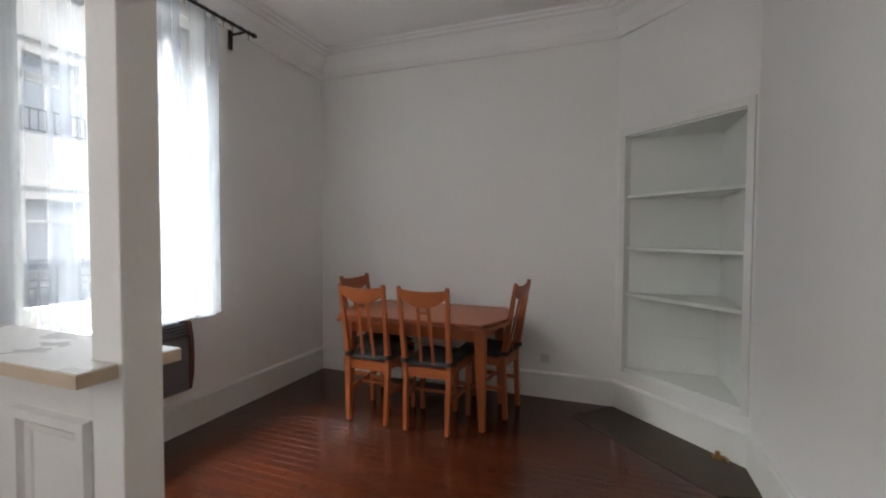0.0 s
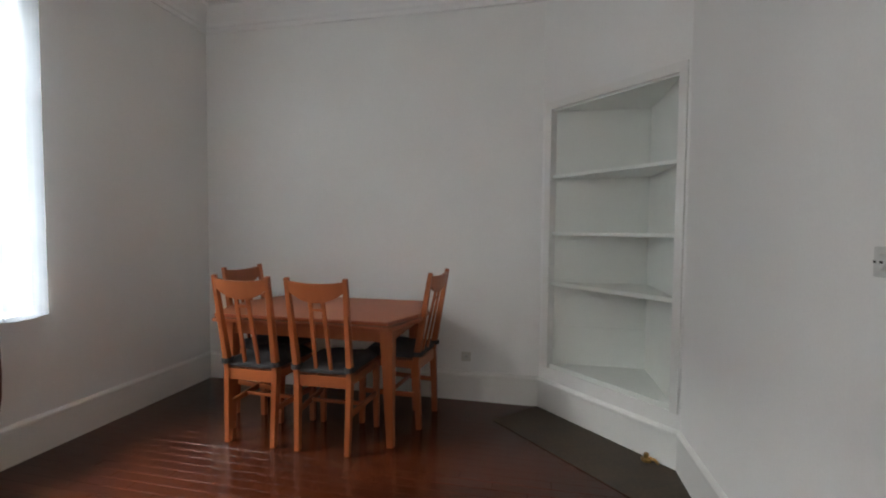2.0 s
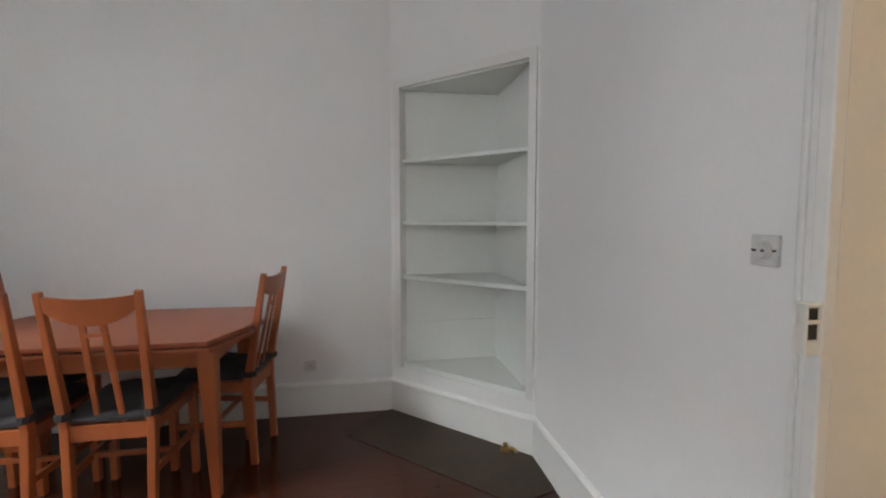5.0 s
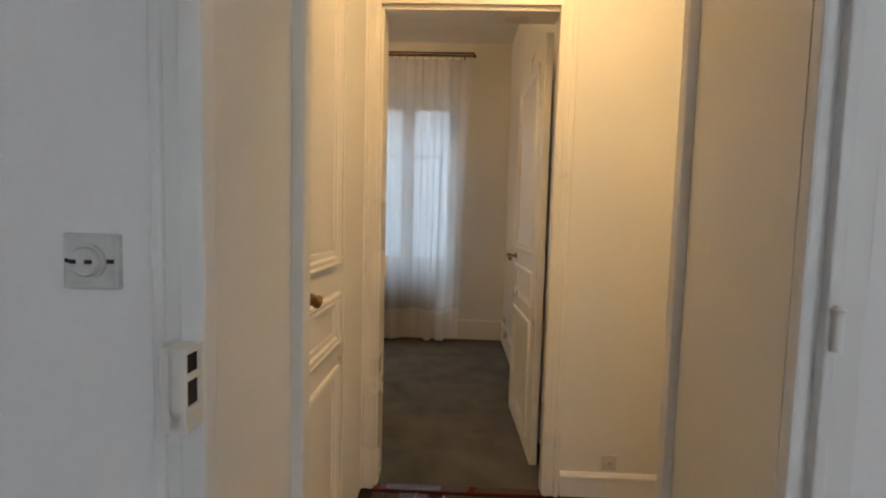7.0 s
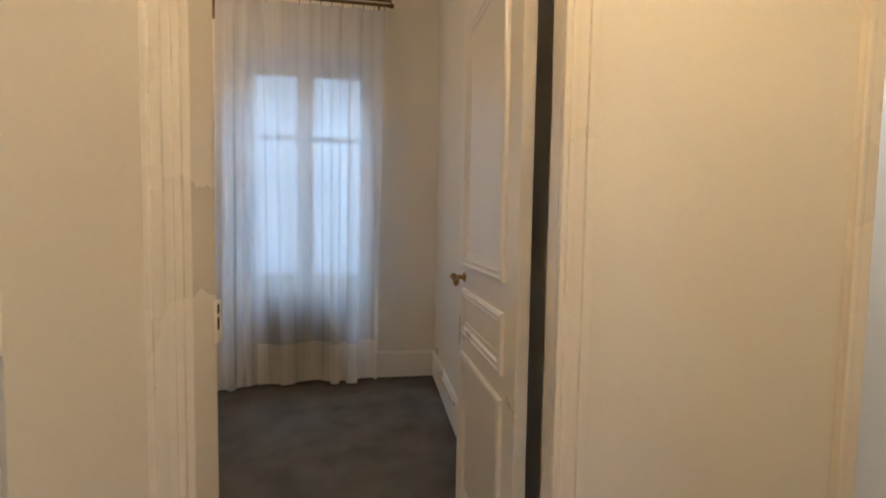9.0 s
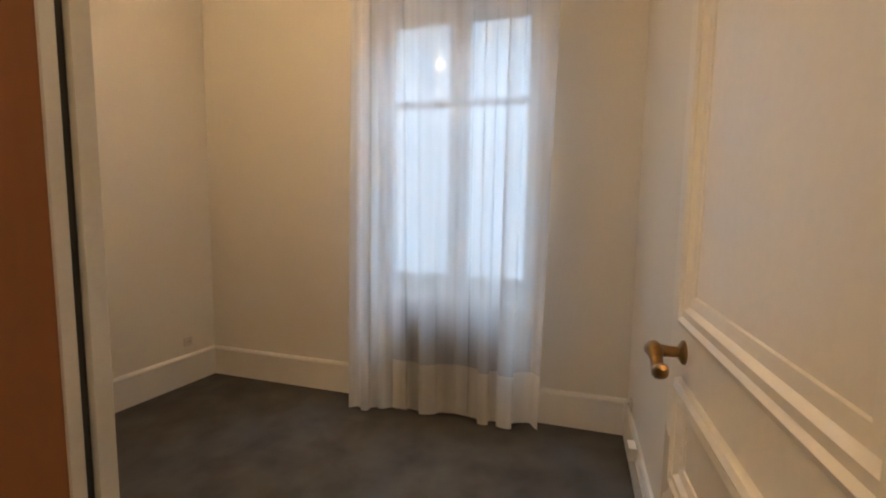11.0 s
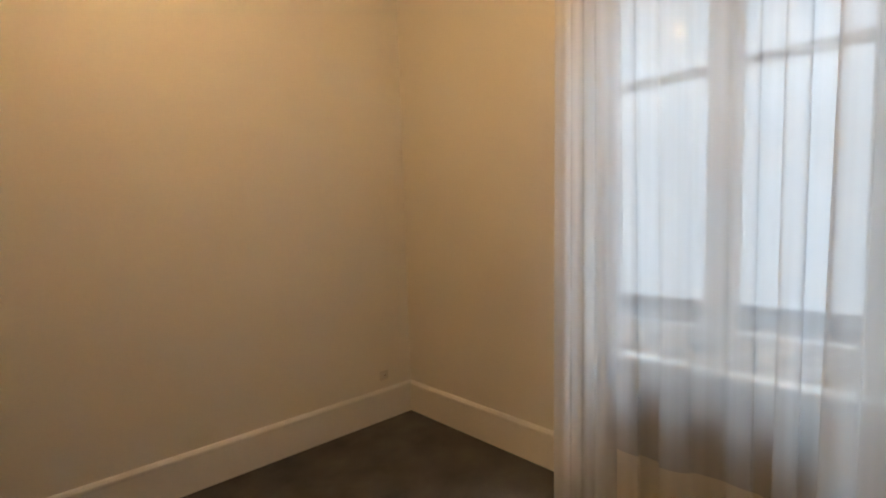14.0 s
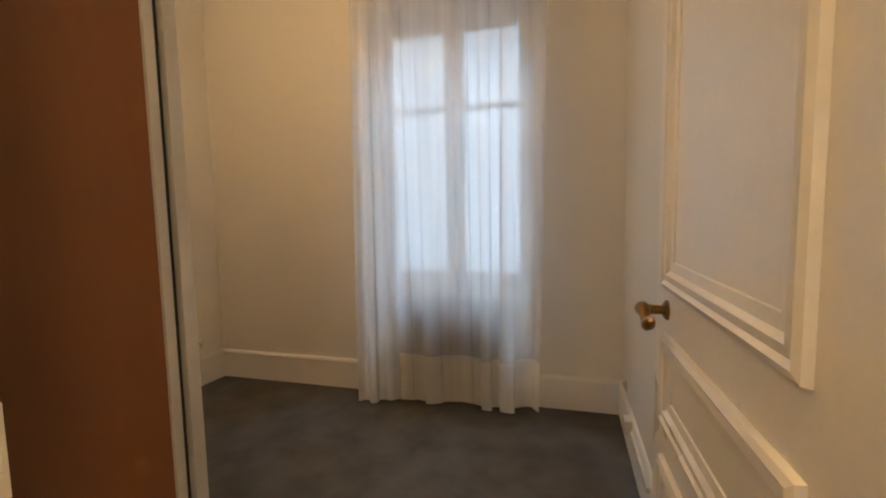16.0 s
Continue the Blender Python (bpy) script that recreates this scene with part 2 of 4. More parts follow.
def tube(bm, pts, radius, n=10, ends=True):
    """A round tube along points; radius a number or one for each point."""
    pts = [Vector(p) for p in pts]
    radii = radius if isinstance(radius, (list, tuple)) else [radius] * len(pts)
    rings = []
    for i, p in enumerate(pts):
        d = (pts[min(i + 1, len(pts) - 1)] - pts[max(i - 1, 0)]).normalized()
        u = d.orthogonal().normalized() if abs(d.z) > 0.9 else d.cross(Vector((0, 0, 1))).normalized()
        w = d.cross(u)
        rings.append([bm.verts.new(p + (u * math.cos(k * math.tau / n) + w * math.sin(k * math.tau / n)) * radii[i]) for k in range(n)])
    for a, b in zip(rings, rings[1:]):
        for k in range(n):
            bm.faces.new((a[k], a[(k + 1) % n], b[(k + 1) % n], b[k]))
    if ends:
        bm.faces.new(rings[0][::-1])
        bm.faces.new(rings[-1])


def ring_mould(bm, x0, z0, x1, z1, y, out, profile):
    """A moulded frame lying on the plane y, proud towards out (+1 or -1): profile of (inset, height)."""
    loops = []
    for inset, high in profile:
        loops.append([bm.verts.new((x, y + out * high, z)) for x, z in ((x0 + inset, z0 + inset), (x1 - inset, z0 + inset), (x1 - inset, z1 - inset), (x0 + inset, z1 - inset))])
    for a, b in zip(loops, loops[1:]):
        for k in range(4):
            bm.faces.new((a[k], a[(k + 1) % 4], b[(k + 1) % 4], b[k]))


def finish(name, bm, mat, parent=None, smooth=False):
    bmesh.ops.recalc_face_normals(bm, faces=bm.faces)
    me = bpy.data.meshes.new(name)
    bm.to_mesh(me)
    bm.free()
    me.materials.append(mat)
    if smooth:
        for p in me.polygons:
            p.use_smooth = True
        me.set_sharp_from_angle(angle=radians(40))
    ob = new(name, me)
    if parent:
        ob.parent = parent
    return ob


def solid(name, mat, *boxes, bevel=0.0, parent=None):
    bm = bmesh.new()
    for lo, hi in boxes:
        block(bm, lo, hi, bevel)
    return finish(name, bm, mat, parent)


def each(name, mat, *boxes, bevel=0.0, parent=None):
    """One part for each box."""
    return [solid(name, mat, b, bevel=bevel, parent=parent) for b in boxes]


def structure(ob, label, category):
    return tagged(ob, label, category, kind="structure")


def holder(name, place=(0, 0, 0), turn=0):
    e = new(name)
    e.matrix_world = pose(*place, 0, 0, turn)
    return e


# ---- plan ----
XL, XR, YF, YB = -2.64, 0.80, 2.84, -3.2      # dining room
H = 3.06
DA, DB = Vector((0.076, 2.84)), Vector((0.80, 2.127))   # chimney corner
JL, JR = 0.64, -0.05                           # opening to the hall
X2, X3 = 2.25, 2.38                            # wall to the bedroom
BX, BL, BR = 4.88, 2.717, -0.18                # bedroom
SKEW = BL + (BX - X2) * 0.098                  # the bedroom's north wall runs askew
DH = 2.19
CY = -1.67                                     # tiled corridor's far wall

# floors (a bed under the loose pieces)
structure(solid("floor", M_JOINT, ((XL - 0.4, YB - 0.2, -0.12), (X2, YF + 0.2, -0.012))), "dark bed under the old red-brown strip parquet", "floor")
structure(solid("carpet_floor", M_CARPET, ((X2, -0.18, -0.12), (BX + 0.3, BL + 0.5, 0.004))), "worn mid-grey cut-pile carpet in the bedroom", "carpet")
tile_bed = structure(solid("corridor_floor", M_JOINT, ((X2, CY - 0.2, -0.12), (5.2, -0.18, -0.008))), "bed of the grey tiled corridor floor", "floor")

# ceilings
structure(solid("ceiling", M_CEIL, ((XL - 0.4, YB - 0.2, H), (XR + 0.1, YF + 0.3, H + 0.15))), "plain white painted dining room ceiling", "ceiling")
structure(solid("ceiling_hall", M_CEIL, ((XR + 0.1, CY - 0.2, H - 0.2), (X2 + 0.1, 1.0, H + 0.15)), ((X2 + 0.1, CY - 0.2, H - 0.2), (5.2, BR - 0.1, H + 0.15))), "white hall and corridor ceiling", "ceiling")
structure(solid("ceiling_bedroom", M_CEIL, ((X2 + 0.1, BR - 0.1, H), (BX + 0.4, BL + 0.6, H + 0.15))), "plain white bedroom ceiling", "ceiling")

# dining room walls
WY0, WY1, WZ0, WZ1 = 0.42, 1.50, 0.79, 2.78     # street window opening
structure(solid("wall_west", M_WALL, ((XL - 0.4, YB - 0.2, -0.1), (XL, -2.35, H)), ((XL - 0.4, -1.35, -0.1), (XL, WY0, H)), ((XL - 0.4, -2.35, -0.1), (XL, -1.35, 0.9)), ((XL - 0.4, -2.35, 2.7), (XL, -1.35, H)), ((XL - 0.4, WY1, -0.1), (XL, YF + 0.2, H)), ((XL - 0.4, WY0, -0.1), (XL, WY1, WZ0)), ((XL - 0.4, WY0, WZ1), (XL, WY1, H))), "white painted wall with a tall street window", "wall")
structure(solid("wall_north", M_WALL, ((XL, YF, -0.1), (1.2, YF + 0.2, H))), "plain white painted dining room wall", "wall")
structure(solid("wall_south", M_WALL, ((XL, YB - 0.2, -0.1), (XR, YB, H))), "plain white wall behind the kitchen side", "wall")

bm = bmesh.new()
block(bm, (XR, JL + 0.02, -0.1), (1.09, DB.y, H))
block(bm, (XR + 0.05, DB.y, -0.1), (1.2, YF, H))
block(bm, (XR, JR, DH), (1.24, JL + 0.02, H))
prism(bm, [(XR, YB), (1.26, YB), (1.26, -0.172), (1.24, -0.172), (XR, JR - 0.02)], -0.1, H)
structure(finish("wall_east", bm, M_WALL), "white wall with a deep open doorway to the hall", "wall")

# chimney corner with a three-cornered shelf niche
along = (DB - DA).normalized()
inward = Vector((-along.y, along.x))
if inward.x < 0:
    inward = -inward                            # away from the room
LEN = (DB - DA).length
N0, N1, NZ0, NZ1 = 0.088, LEN - 0.055, 0.30, 2.085


def corner_point(s, d):
    p = DA + along * s + inward * d
    return (p.x, p.y)


bm = bmesh.new()
for s0, s1, z0, z1 in ((0, N0, -0.1, H), (N1, LEN, -0.1, H), (N0, N1, -0.1, NZ0), (N0, N1, NZ1, H)):
    prism(bm, [corner_point(s0, 0), corner_point(s1, 0), corner_point(s1, 0.05), corner_point(s0, 0.05)], z0, z1)
structure(finish("wall_corner", bm, M_WALL), "white cut-off corner wall with an open shelf niche", "wall")

niche = holder("corner_shelf", (0, 0, 0))
tagged(niche, "white built-in corner shelf niche with empty triangular shelves", "shelf")
bm = bmesh.new()
FR = 0.05
for s0, s1, z0, z1 in ((N0 - FR, N0, NZ0, NZ1 + FR), (N1, N1 + FR - 0.008, NZ0, NZ1 + FR), (N0, N1, NZ1, NZ1 + FR)):
    prism(bm, [corner_point(s0, -0.014), corner_point(s1, -0.014), corner_point(s1, 0.0), corner_point(s0, 0.0)], z0, z1)
finish("frame", bm, M_TRIM, niche)
BACK = (0.785, 2.822)
for z, th, nm in ((1.640, 0.02, "shelf"), (1.250, 0.02, "shelf"), (0.906, 0.024, "shelf"), (NZ0 + 0.03, 0.03, "shelf"), (NZ1 + 0.01, 0.02, "top_board")):
    bm = bmesh.new()
    prism(bm, [corner_point(N0 - 0.004, 0.012), corner_point(N1 + 0.004, 0.012), BACK], z - th, z)
    finish(nm, bm, M_NICHE, niche)
pl, pr = corner_point(N0 - 0.01, 0.05), corner_point(N1 + 0.01, 0.05)
for a, b in ((pl, BACK), (pr, BACK)):
    a, b = Vector(a), Vector(b)
    n = Vector((-(b - a).y, (b - a).x)).normalized() * 0.012
    bm = bmesh.new()
    prism(bm, [tuple(a - n), tuple(b - n), tuple(b + n), tuple(a + n)], NZ0, NZ1)
    finish("back_board", bm, M_NICHE, niche)
bm = bmesh.new()
a, b = Vector(corner_point(N0, 0.06)), Vector(BACK)
prism(bm, [(a.x, a.y - 0.016), (b.x - 0.02, b.y - 0.03), (b.x - 0.02, b.y - 0.014), (a.x, a.y)], 0.575, 0.597)
finish("cleat", bm, M_NICHE, niche)

# hearth slab before the chimney corner
bm = bmesh.new()
prism(bm, [corner_point(0.0, -0.012), corner_point(0.02, -0.43), corner_point(LEN + 0.1, -0.43), (XR - 0.02, 1.82), corner_point(LEN, -0.012)], -0.03, 0.005)
structure(finish("hearth", bm, M_STONE), "dull brown-green stone hearth slab set in the parquet", "hearth")


# baseboards: plain tall boards with a thin rounded top
def baseboard(name, pts, high, thick=0.018, label="tall white painted baseboard with a thin moulded top"):
    bm = bmesh.new()
    for a, b in zip(pts, pts[1:]):
        a, b = Vector(a), Vector(b)
        d = (b - a).normalized()
        n = Vector((d.y, -d.x))
        shape = [(0, 0), (thick, 0), (thick, high - 0.035), (thick * 1.1, high - 0.028), (thick * 1.1, high - 0.016), (thick * 0.6, high - 0.004), (0, high)]
        ra, rb = [], []
        for o, z in shape:
            pa, pb = a + n * o - d * 0.0, b + n * o
            ra.append(bm.verts.new((pa.x, pa.y, z)))
            rb.append(bm.verts.new((pb.x, pb.y, z)))
        for k in range(len(shape)):
            bm.faces.new((ra[k], ra[(k + 1) % len(shape)], rb[(k + 1) % len(shape)], rb[k]))
        bm.faces.new(ra[::-1])
        bm.faces.new(rb)
    return structure(finish(name, bm, M_TRIM), label, "baseboard")


baseboard("baseboard", [(XL, -0.05), (XL, YF), tuple(DA), tuple(DB), (XR, JL + 0.075)], 0.215)
baseboard("baseboard_bedroom", [(2.8, BL + (BX - 2.8) * 0.098), (BX, BL), (BX, BR), (X3 + 0.02, BR)], 0.215)
baseboard("baseboard_hall", [(X2, -0.165), (X2, -0.885)], 0.115, 0.014)
baseboard("baseboard_kitchen", [(XR, -0.2), (XR, YB), (XL, YB), (XL, -0.3)], 0.2)


# cornice of the dining room
def cornice(name, pts, closed=False):
    shape = [(0, -0.215), (0.016, -0.215), (0.02, -0.185), (0.03, -0.175), (0.036, -0.15), (0.075, -0.09), (0.125, -0.058), (0.13, -0.04), (0.165, -0.036), (0.17, -0.018), (0.205, -0.014), (0.21, 0.0), (0, 0)]
    pts = [Vector(p) for p in pts]
    n = len(pts)
    rings = []
    for i, p in enumerate(pts):
        d0 = (p - pts[i - 1]).normalized() if i or closed else (pts[1] - p).normalized()
        d1 = (pts[(i + 1) % n] - p).normalized() if i < n - 1 or closed else d0
        n0, n1 = Vector((d0.y, -d0.x)), Vector((d1.y, -d1.x))
        m = (n0 + n1).normalized()
        m = m / max(0.3, m.dot(n0))
        rings.append([(p + m * o, z) for o, z in shape])
    bm = bmesh.new()
    vs = [[bm.verts.new((q.x, q.y, H + z)) for q, z in r] for r in rings]
    pairs = list(zip(vs, vs[1:])) + ([(vs[-1], vs[0])] if closed else [])
    for a, b in pairs:
        for k in range(len(shape)):
            bm.faces.new((a[k], a[(k + 1) % len(shape)], b[(k + 1) % len(shape)], b[k]))
    return structure(finish(name, bm, M_CEIL), "stepped white plaster cornice along the ceiling", "cornice")


cornice("cornice", [(XL, YB), (XL, YF), tuple(DA), tuple(DB), (XR, YB)], True)


# ---- doorway between dining room and hall ----
bm = bmesh.new()
block(bm, (XR - 0.018, JL - 0.002, 0), (XR + 0.0, JL + 0.066, DH + 0.07), 0.004)
block(bm, (XR - 0.026, JL + 0.050, 0), (XR - 0.002, JL + 0.064, DH + 0.07), 0.004)
block(bm, (XR - 0.032, JL - 0.003, 0), (XR - 0.002, JL + 0.028, DH + 0.07), 0.005)
block(bm, (XR - 0.018, JR - 0.075, 0), (XR + 0.0, JR + 0.0, DH + 0.07), 0.004)
block(bm, (XR - 0.03, JR - 0.035, 0), (XR - 0.016, JR - 0.02, DH + 0.07), 0.003)
block(bm, (XR - 0.018, JR, DH), (XR + 0.0, JL, DH + 0.07), 0.004)
structure(finish("trim_hall_doorway", bm, M_TRIM), "white painted casing round the hall doorway", "trim")
bm = bmesh.new()
block(bm, (XR, JL, 0), (1.05, JL + 0.02, DH), 0.002)
block(bm, (1.05, JL - 0.022, 0), (1.088, JL + 0.02, DH), 0.003)
prism(bm, [(XR, JR), (1.235, -0.152), (1.235, -0.172), (XR, JR - 0.02)], 0, DH)
block(bm, (1.235, -0.170, 0), (1.262, -0.130, DH), 0.003)
structure(finish("jamb_hall_doorway", bm, M_CREAM), "cream painted lining of the deep hall doorway", "trim")

strike = holder("lock_keeper", (XR - 0.030, JL - 0.001, 1.070))
tagged(strike, "cream painted metal lock keeper with two open slots on the casing", "lock keeper")
bm = bmesh.new()                          # an open box: back, two ends, a bar between the slots
block(bm, (-0.034, 0.014, -0.058), (0.0, 0.030, 0.039), 0.002)
block(bm, (-0.034, 0.0, -0.058), (0.0, 0.020, -0.030), 0.004)
block(bm, (-0.034, 0.0, 0.0), (0.0, 0.020, 0.008), 0.002)
block(bm, (-0.034, 0.0, 0.030), (0.0, 0.020, 0.039), 0.004)
block(bm, (-0.034, 0.0, -0.058), (-0.030, 0.020, 0.039), 0.001)
block(bm, (-0.006, 0.0, -0.058), (0.0, 0.020, 0.039), 0.001)
finish("keeper_body", bm, M_DOOR, strike)
# near-black blocks in the hollows paint the shade inside the slots
each("slot", M_DARK, ((-0.030, 0.004, -0.030), (-0.006, 0.014, 0.0)), ((-0.030, 0.004, 0.008), (-0.006, 0.014, 0.030)), parent=strike)
hinge = holder("hinge_pin", (XR - 0.032, JR - 0.03, 1.14))
tagged(hinge, "white painted hinge pin on the door casing", "hinge")
bm = bmesh.new()
tube(bm, [(0, 0, -0.018), (0, 0, 0.022)], 0.006)
tube(bm, [(0, 0, 0.022), (0, 0, 0.029), (0, 0, 0.034)], [0.006, 0.008, 0.003])
finish("pin", bm, M_TRIM, hinge, True)


# wall plates
def wall_plate(name, label, place, normal, size=0.08, socket=True, mat=None):
    """A plate on a wall; its own +x is the wall's outward side."""
    e = holder(name, place, math.degrees(math.atan2(normal[1], normal[0])))
    tagged(e, label, "socket" if socket else "switch")
    s = size / 2
    solid("plate", mat or M_PLASTIC, ((0, -s, -s), (0.010, s, s)), bevel=0.003, parent=e)
    bm = bmesh.new()
    tube(bm, [(0.010, 0, 0), (0.015, 0, 0)], s * 0.62, 20)
    finish("rim", bm, M_PLASTIC, e, True)
    bm = bmesh.new()
    if socket:
        tube(bm, [(0.012, 0, 0), (0.0165, 0, 0)], s * 0.5, 18)
        finish("well", bm, M_GREYPLATE, e)
        bm = bmesh.new()
        tube(bm, [(0.012, 0, s * 0.1), (0.022, 0, s * 0.1)], 0.004)
        finish("earth_pin", bm, M_BRASS, e)
    else:
        tube(bm, [(0.012, 0, 0), (0.019, 0, 0), (0.021, 0, 0)], [s * 0.56, s * 0.54, s * 0.48], 22)
        finish("dial", bm, M_GREYPLATE, e, True)
        for k, w, top in ((-0.76, 0.14, 0.011), (-0.34, 0.1, 0.0225), (0.22, 0.12, 0.0225), (0.74, 0.14, 0.011)):
            solid("slot", M_DARK, ((0.008, (k - w) * s, -0.002), (top, (k + w) * s, 0.003)), parent=e)
    return e


wall_plate("light_switch", "worn off-white plate with a round switch", (XR, 0.789, 1.196), (-1, 0), 0.068, False, M_GREYPLATE)
wall_plate("wall_socket", "off-white square socket above the baseboard", (-0.45, YF, 0.325), (0, -1), 0.07)
wall_plate("wall_socket", "white square socket low on the bedroom wall", (4.662, BL + 0.021, 0.305), (-0.098, -1), 0.062)
wall_plate("wall_socket", "cream round telephone socket on the hall baseboard", (X2, -0.385, 0.165), (-1, 0), 0.07)

# ---- hall ----
D1X0, D1X1, D1Y = 1.20, 1.90, 0.76
structure(solid("wall_hall_north", M_CREAM, ((1.09, D1Y + 0.02, -0.1), (D1X0, 1.0, H)), ((D1X1, D1Y + 0.0, -0.1), (X2, 1.0, H)), ((D1X0, D1Y + 0.02, DH), (D1X1, 1.0, H)), ((D1X0, D1Y + 0.06, -0.1), (D1X1, 1.0, DH))), "cream hall wall with a closed cupboard door", "wall")
OY0, OY1 = -0.084, 0.700                       # bedroom doorway
KY = -0.895                                      # corridor doorway edge
structure(solid("wall_hall_east", M_CREAM, ((X2, OY1, -0.1), (X3, 1.0, H)), ((X2, OY0, DH), (X3, OY1, H)), ((X2, KY, -0.1), (X3, OY0 - 0.034, H)), ((X2, OY0 - 0.034, DH), (X3, OY0, H)), ((X2, CY, DH + 0.1), (X3, KY, H))), "cream hall wall with the bedroom doorway", "wall")
structure(solid("wall_corridor", M_WALL, ((1.26, CY - 0.2, -0.1), (5.2, CY, H)), ((5.2, CY - 0.2, -0.1), (5.4, BR, H))), "white corridor wall in lamp light", "wall")
structure(solid("wall_bedroom_south", M_CREAM, ((X3, BR - 0.12, -0.1), (BX + 0.3, BR, H))), "cream bedroom wall behind the open door", "wall")
structure(solid("skirting_corridor", M_SKIRT, ((1.28, CY, 0), (5.2, CY + 0.012, 0.085))), "dark grey tile skirting in the corridor", "skirting")

# casings of the bedroom and corridor doorways
bm = bmesh.new()
for y0, y1 in ((OY1 - 0.004, OY1 + 0.075), (OY0 - 0.075, OY0 + 0.004)):
    block(bm, (X2 - 0.016, y0, 0), (X2 + 0.0, y1, DH + 0.07), 0.004)
    block(bm, (X2 - 0.024, y0 + 0.052 if y0 > 0 else y0 + 0.004, 0), (X2 - 0.012, y0 + 0.076 if y0 > 0 else y0 + 0.026, DH + 0.07), 0.004)
    block(bm, (X2 - 0.021, y0 + 0.012 if y0 > 0 else y0 + 0.048, 0), (X2 - 0.012, y0 + 0.03 if y0 > 0 else y0 + 0.066, DH + 0.07), 0.003)
block(bm, (X2 - 0.016, OY0, DH), (X2 + 0.0, OY1, DH + 0.07), 0.004)
block(bm, (X2 - 0.018, KY - 0.012, 0), (X2 + 0.10, KY + 0.045, DH + 0.1), 0.004)
block(bm, (X2 - 0.026, KY + 0.03, 0), (X2 - 0.014, KY + 0.048, DH + 0.1), 0.004)
structure(finish("trim_bedroom_doorway", bm, M_DOOR), "cream moulded casing round the bedroom doorway", "trim")
bm = bmesh.new()
block(bm, (X2, OY1 - 0.016, 0), (X3 + 0.005, OY1 + 0.002, DH), 0.003)
block(bm, (X2 + 0.001, OY0 - 0.036, 0), (X2 + 0.045, OY0 + 0.004, DH), 0.003)
block(bm, (X2 + 0.045, OY0 - 0.036, 0), (X3 + 0.005, OY0 - 0.028, DH), 0.002)
block(bm, (X2, OY0, DH - 0.018), (X3, OY1, DH + 0.002), 0.003)
structure(finish("jamb_bedroom_doorway", bm, M_DOOR), "cream painted lining of the bedroom doorway", "trim")
structure(solid("threshold", M_PARQUET, ((X2 - 0.03, OY0, -0.01), (X2 + 0.02, OY1, 0.008)), bevel=0.004), "wooden threshold strip under the bedroom door", "threshold")
keeper = copy_thing(strike, pose(X3 + 0.022, OY1 - 0.022, 1.040, 0, 0, 0))
keeper["label"] = "ivory metal lock keeper with two slots on the jamb"

MOULD = [(-0.028, 0.0), (-0.026, 0.010), (-0.016, 0.014), (-0.008, 0.010), (0.004, 0.011), (0.012, 0.004), (0.030, 0.003), (0.034, -0.004), (0.05, -0.006)]


def panel_door(name, label, width, high, side, knob_s, hinges, place, turn, margin=0.125, far=0.105):
    """A panelled leaf along +x from its hinge; side is the moulded face seen."""
    e = holder(name, place, turn)
    tagged(e, label, "door")
    body = bmesh.new()
    block(body, (0, -0.019, 0.008), (width, 0.019, high), 0.003)
    finish("leaf", body, M_DOOR, e)
    bm = bmesh.new()
    for out in (1, -1):
        for z0, z1 in ((1.115, high - 0.13), (0.83, 0.968), (0.13, 0.70)):
            ring_mould(bm, margin, z0, width - far, z1, out * 0.019, out, MOULD)
    finish("panel_moulding", bm, M_DOOR, e)
    for out in (1, -1):
        lever = bmesh.new()
        x, y, z = knob_s, out * 0.019, 1.042
        tube(lever, [(x, y, z), (x, y + out * 0.004, z), (x, y + out * 0.009, z)], [0.021, 0.020, 0.012], 16)
        tube(lever, [(x, y, z), (x, y + out * 0.028, z), (x, y + out * 0.040, z), (x, y + out * 0.052, z)], [0.009, 0.010, 0.012, 0.010], 12)
        pts = [(x + hinges * u, y + out * 0.050, z + w) for u, w in ((0.016, 0.0), (0.010, 0.002), (-0.006, 0.004), (-0.020, 0.005), (-0.036, -0.004), (-0.050, -0.014), (-0.062, -0.017), (-0.074, -0.012), (-0.084, -0.004), (-0.090, 0.0))]
        tube(lever, pts, [0.004, 0.011, 0.015, 0.014, 0.010, 0.010, 0.012, 0.012, 0.010, 0.004], 12)
        finish("handle", lever, M_BRASS, e, True)
    for z in (0.22, 1.14, 1.95):
        hb = bmesh.new()
        tube(hb, [(-0.004, side * 0.016, z - 0.04), (-0.004, side * 0.016, z + 0.04)], 0.007)
        finish("hinge", hb, M_DOOR, e, True)
    return e


panel_door("cupboard_door", "closed cream panelled hall door with a curved brass lever", D1X1 - D1X0 - 0.01, DH - 0.01, 1, 0.535, 1, (D1X1 - 0.005, D1Y + 0.021, 0), 180, 0.108, 0.163)
panel_door("bedroom_door", "open cream panelled bedroom door with a curved brass lever", 0.73, DH - 0.015, 1, 0.63, 1, (2.475, -0.085, 0), 1.5, 0.135, 0.118)

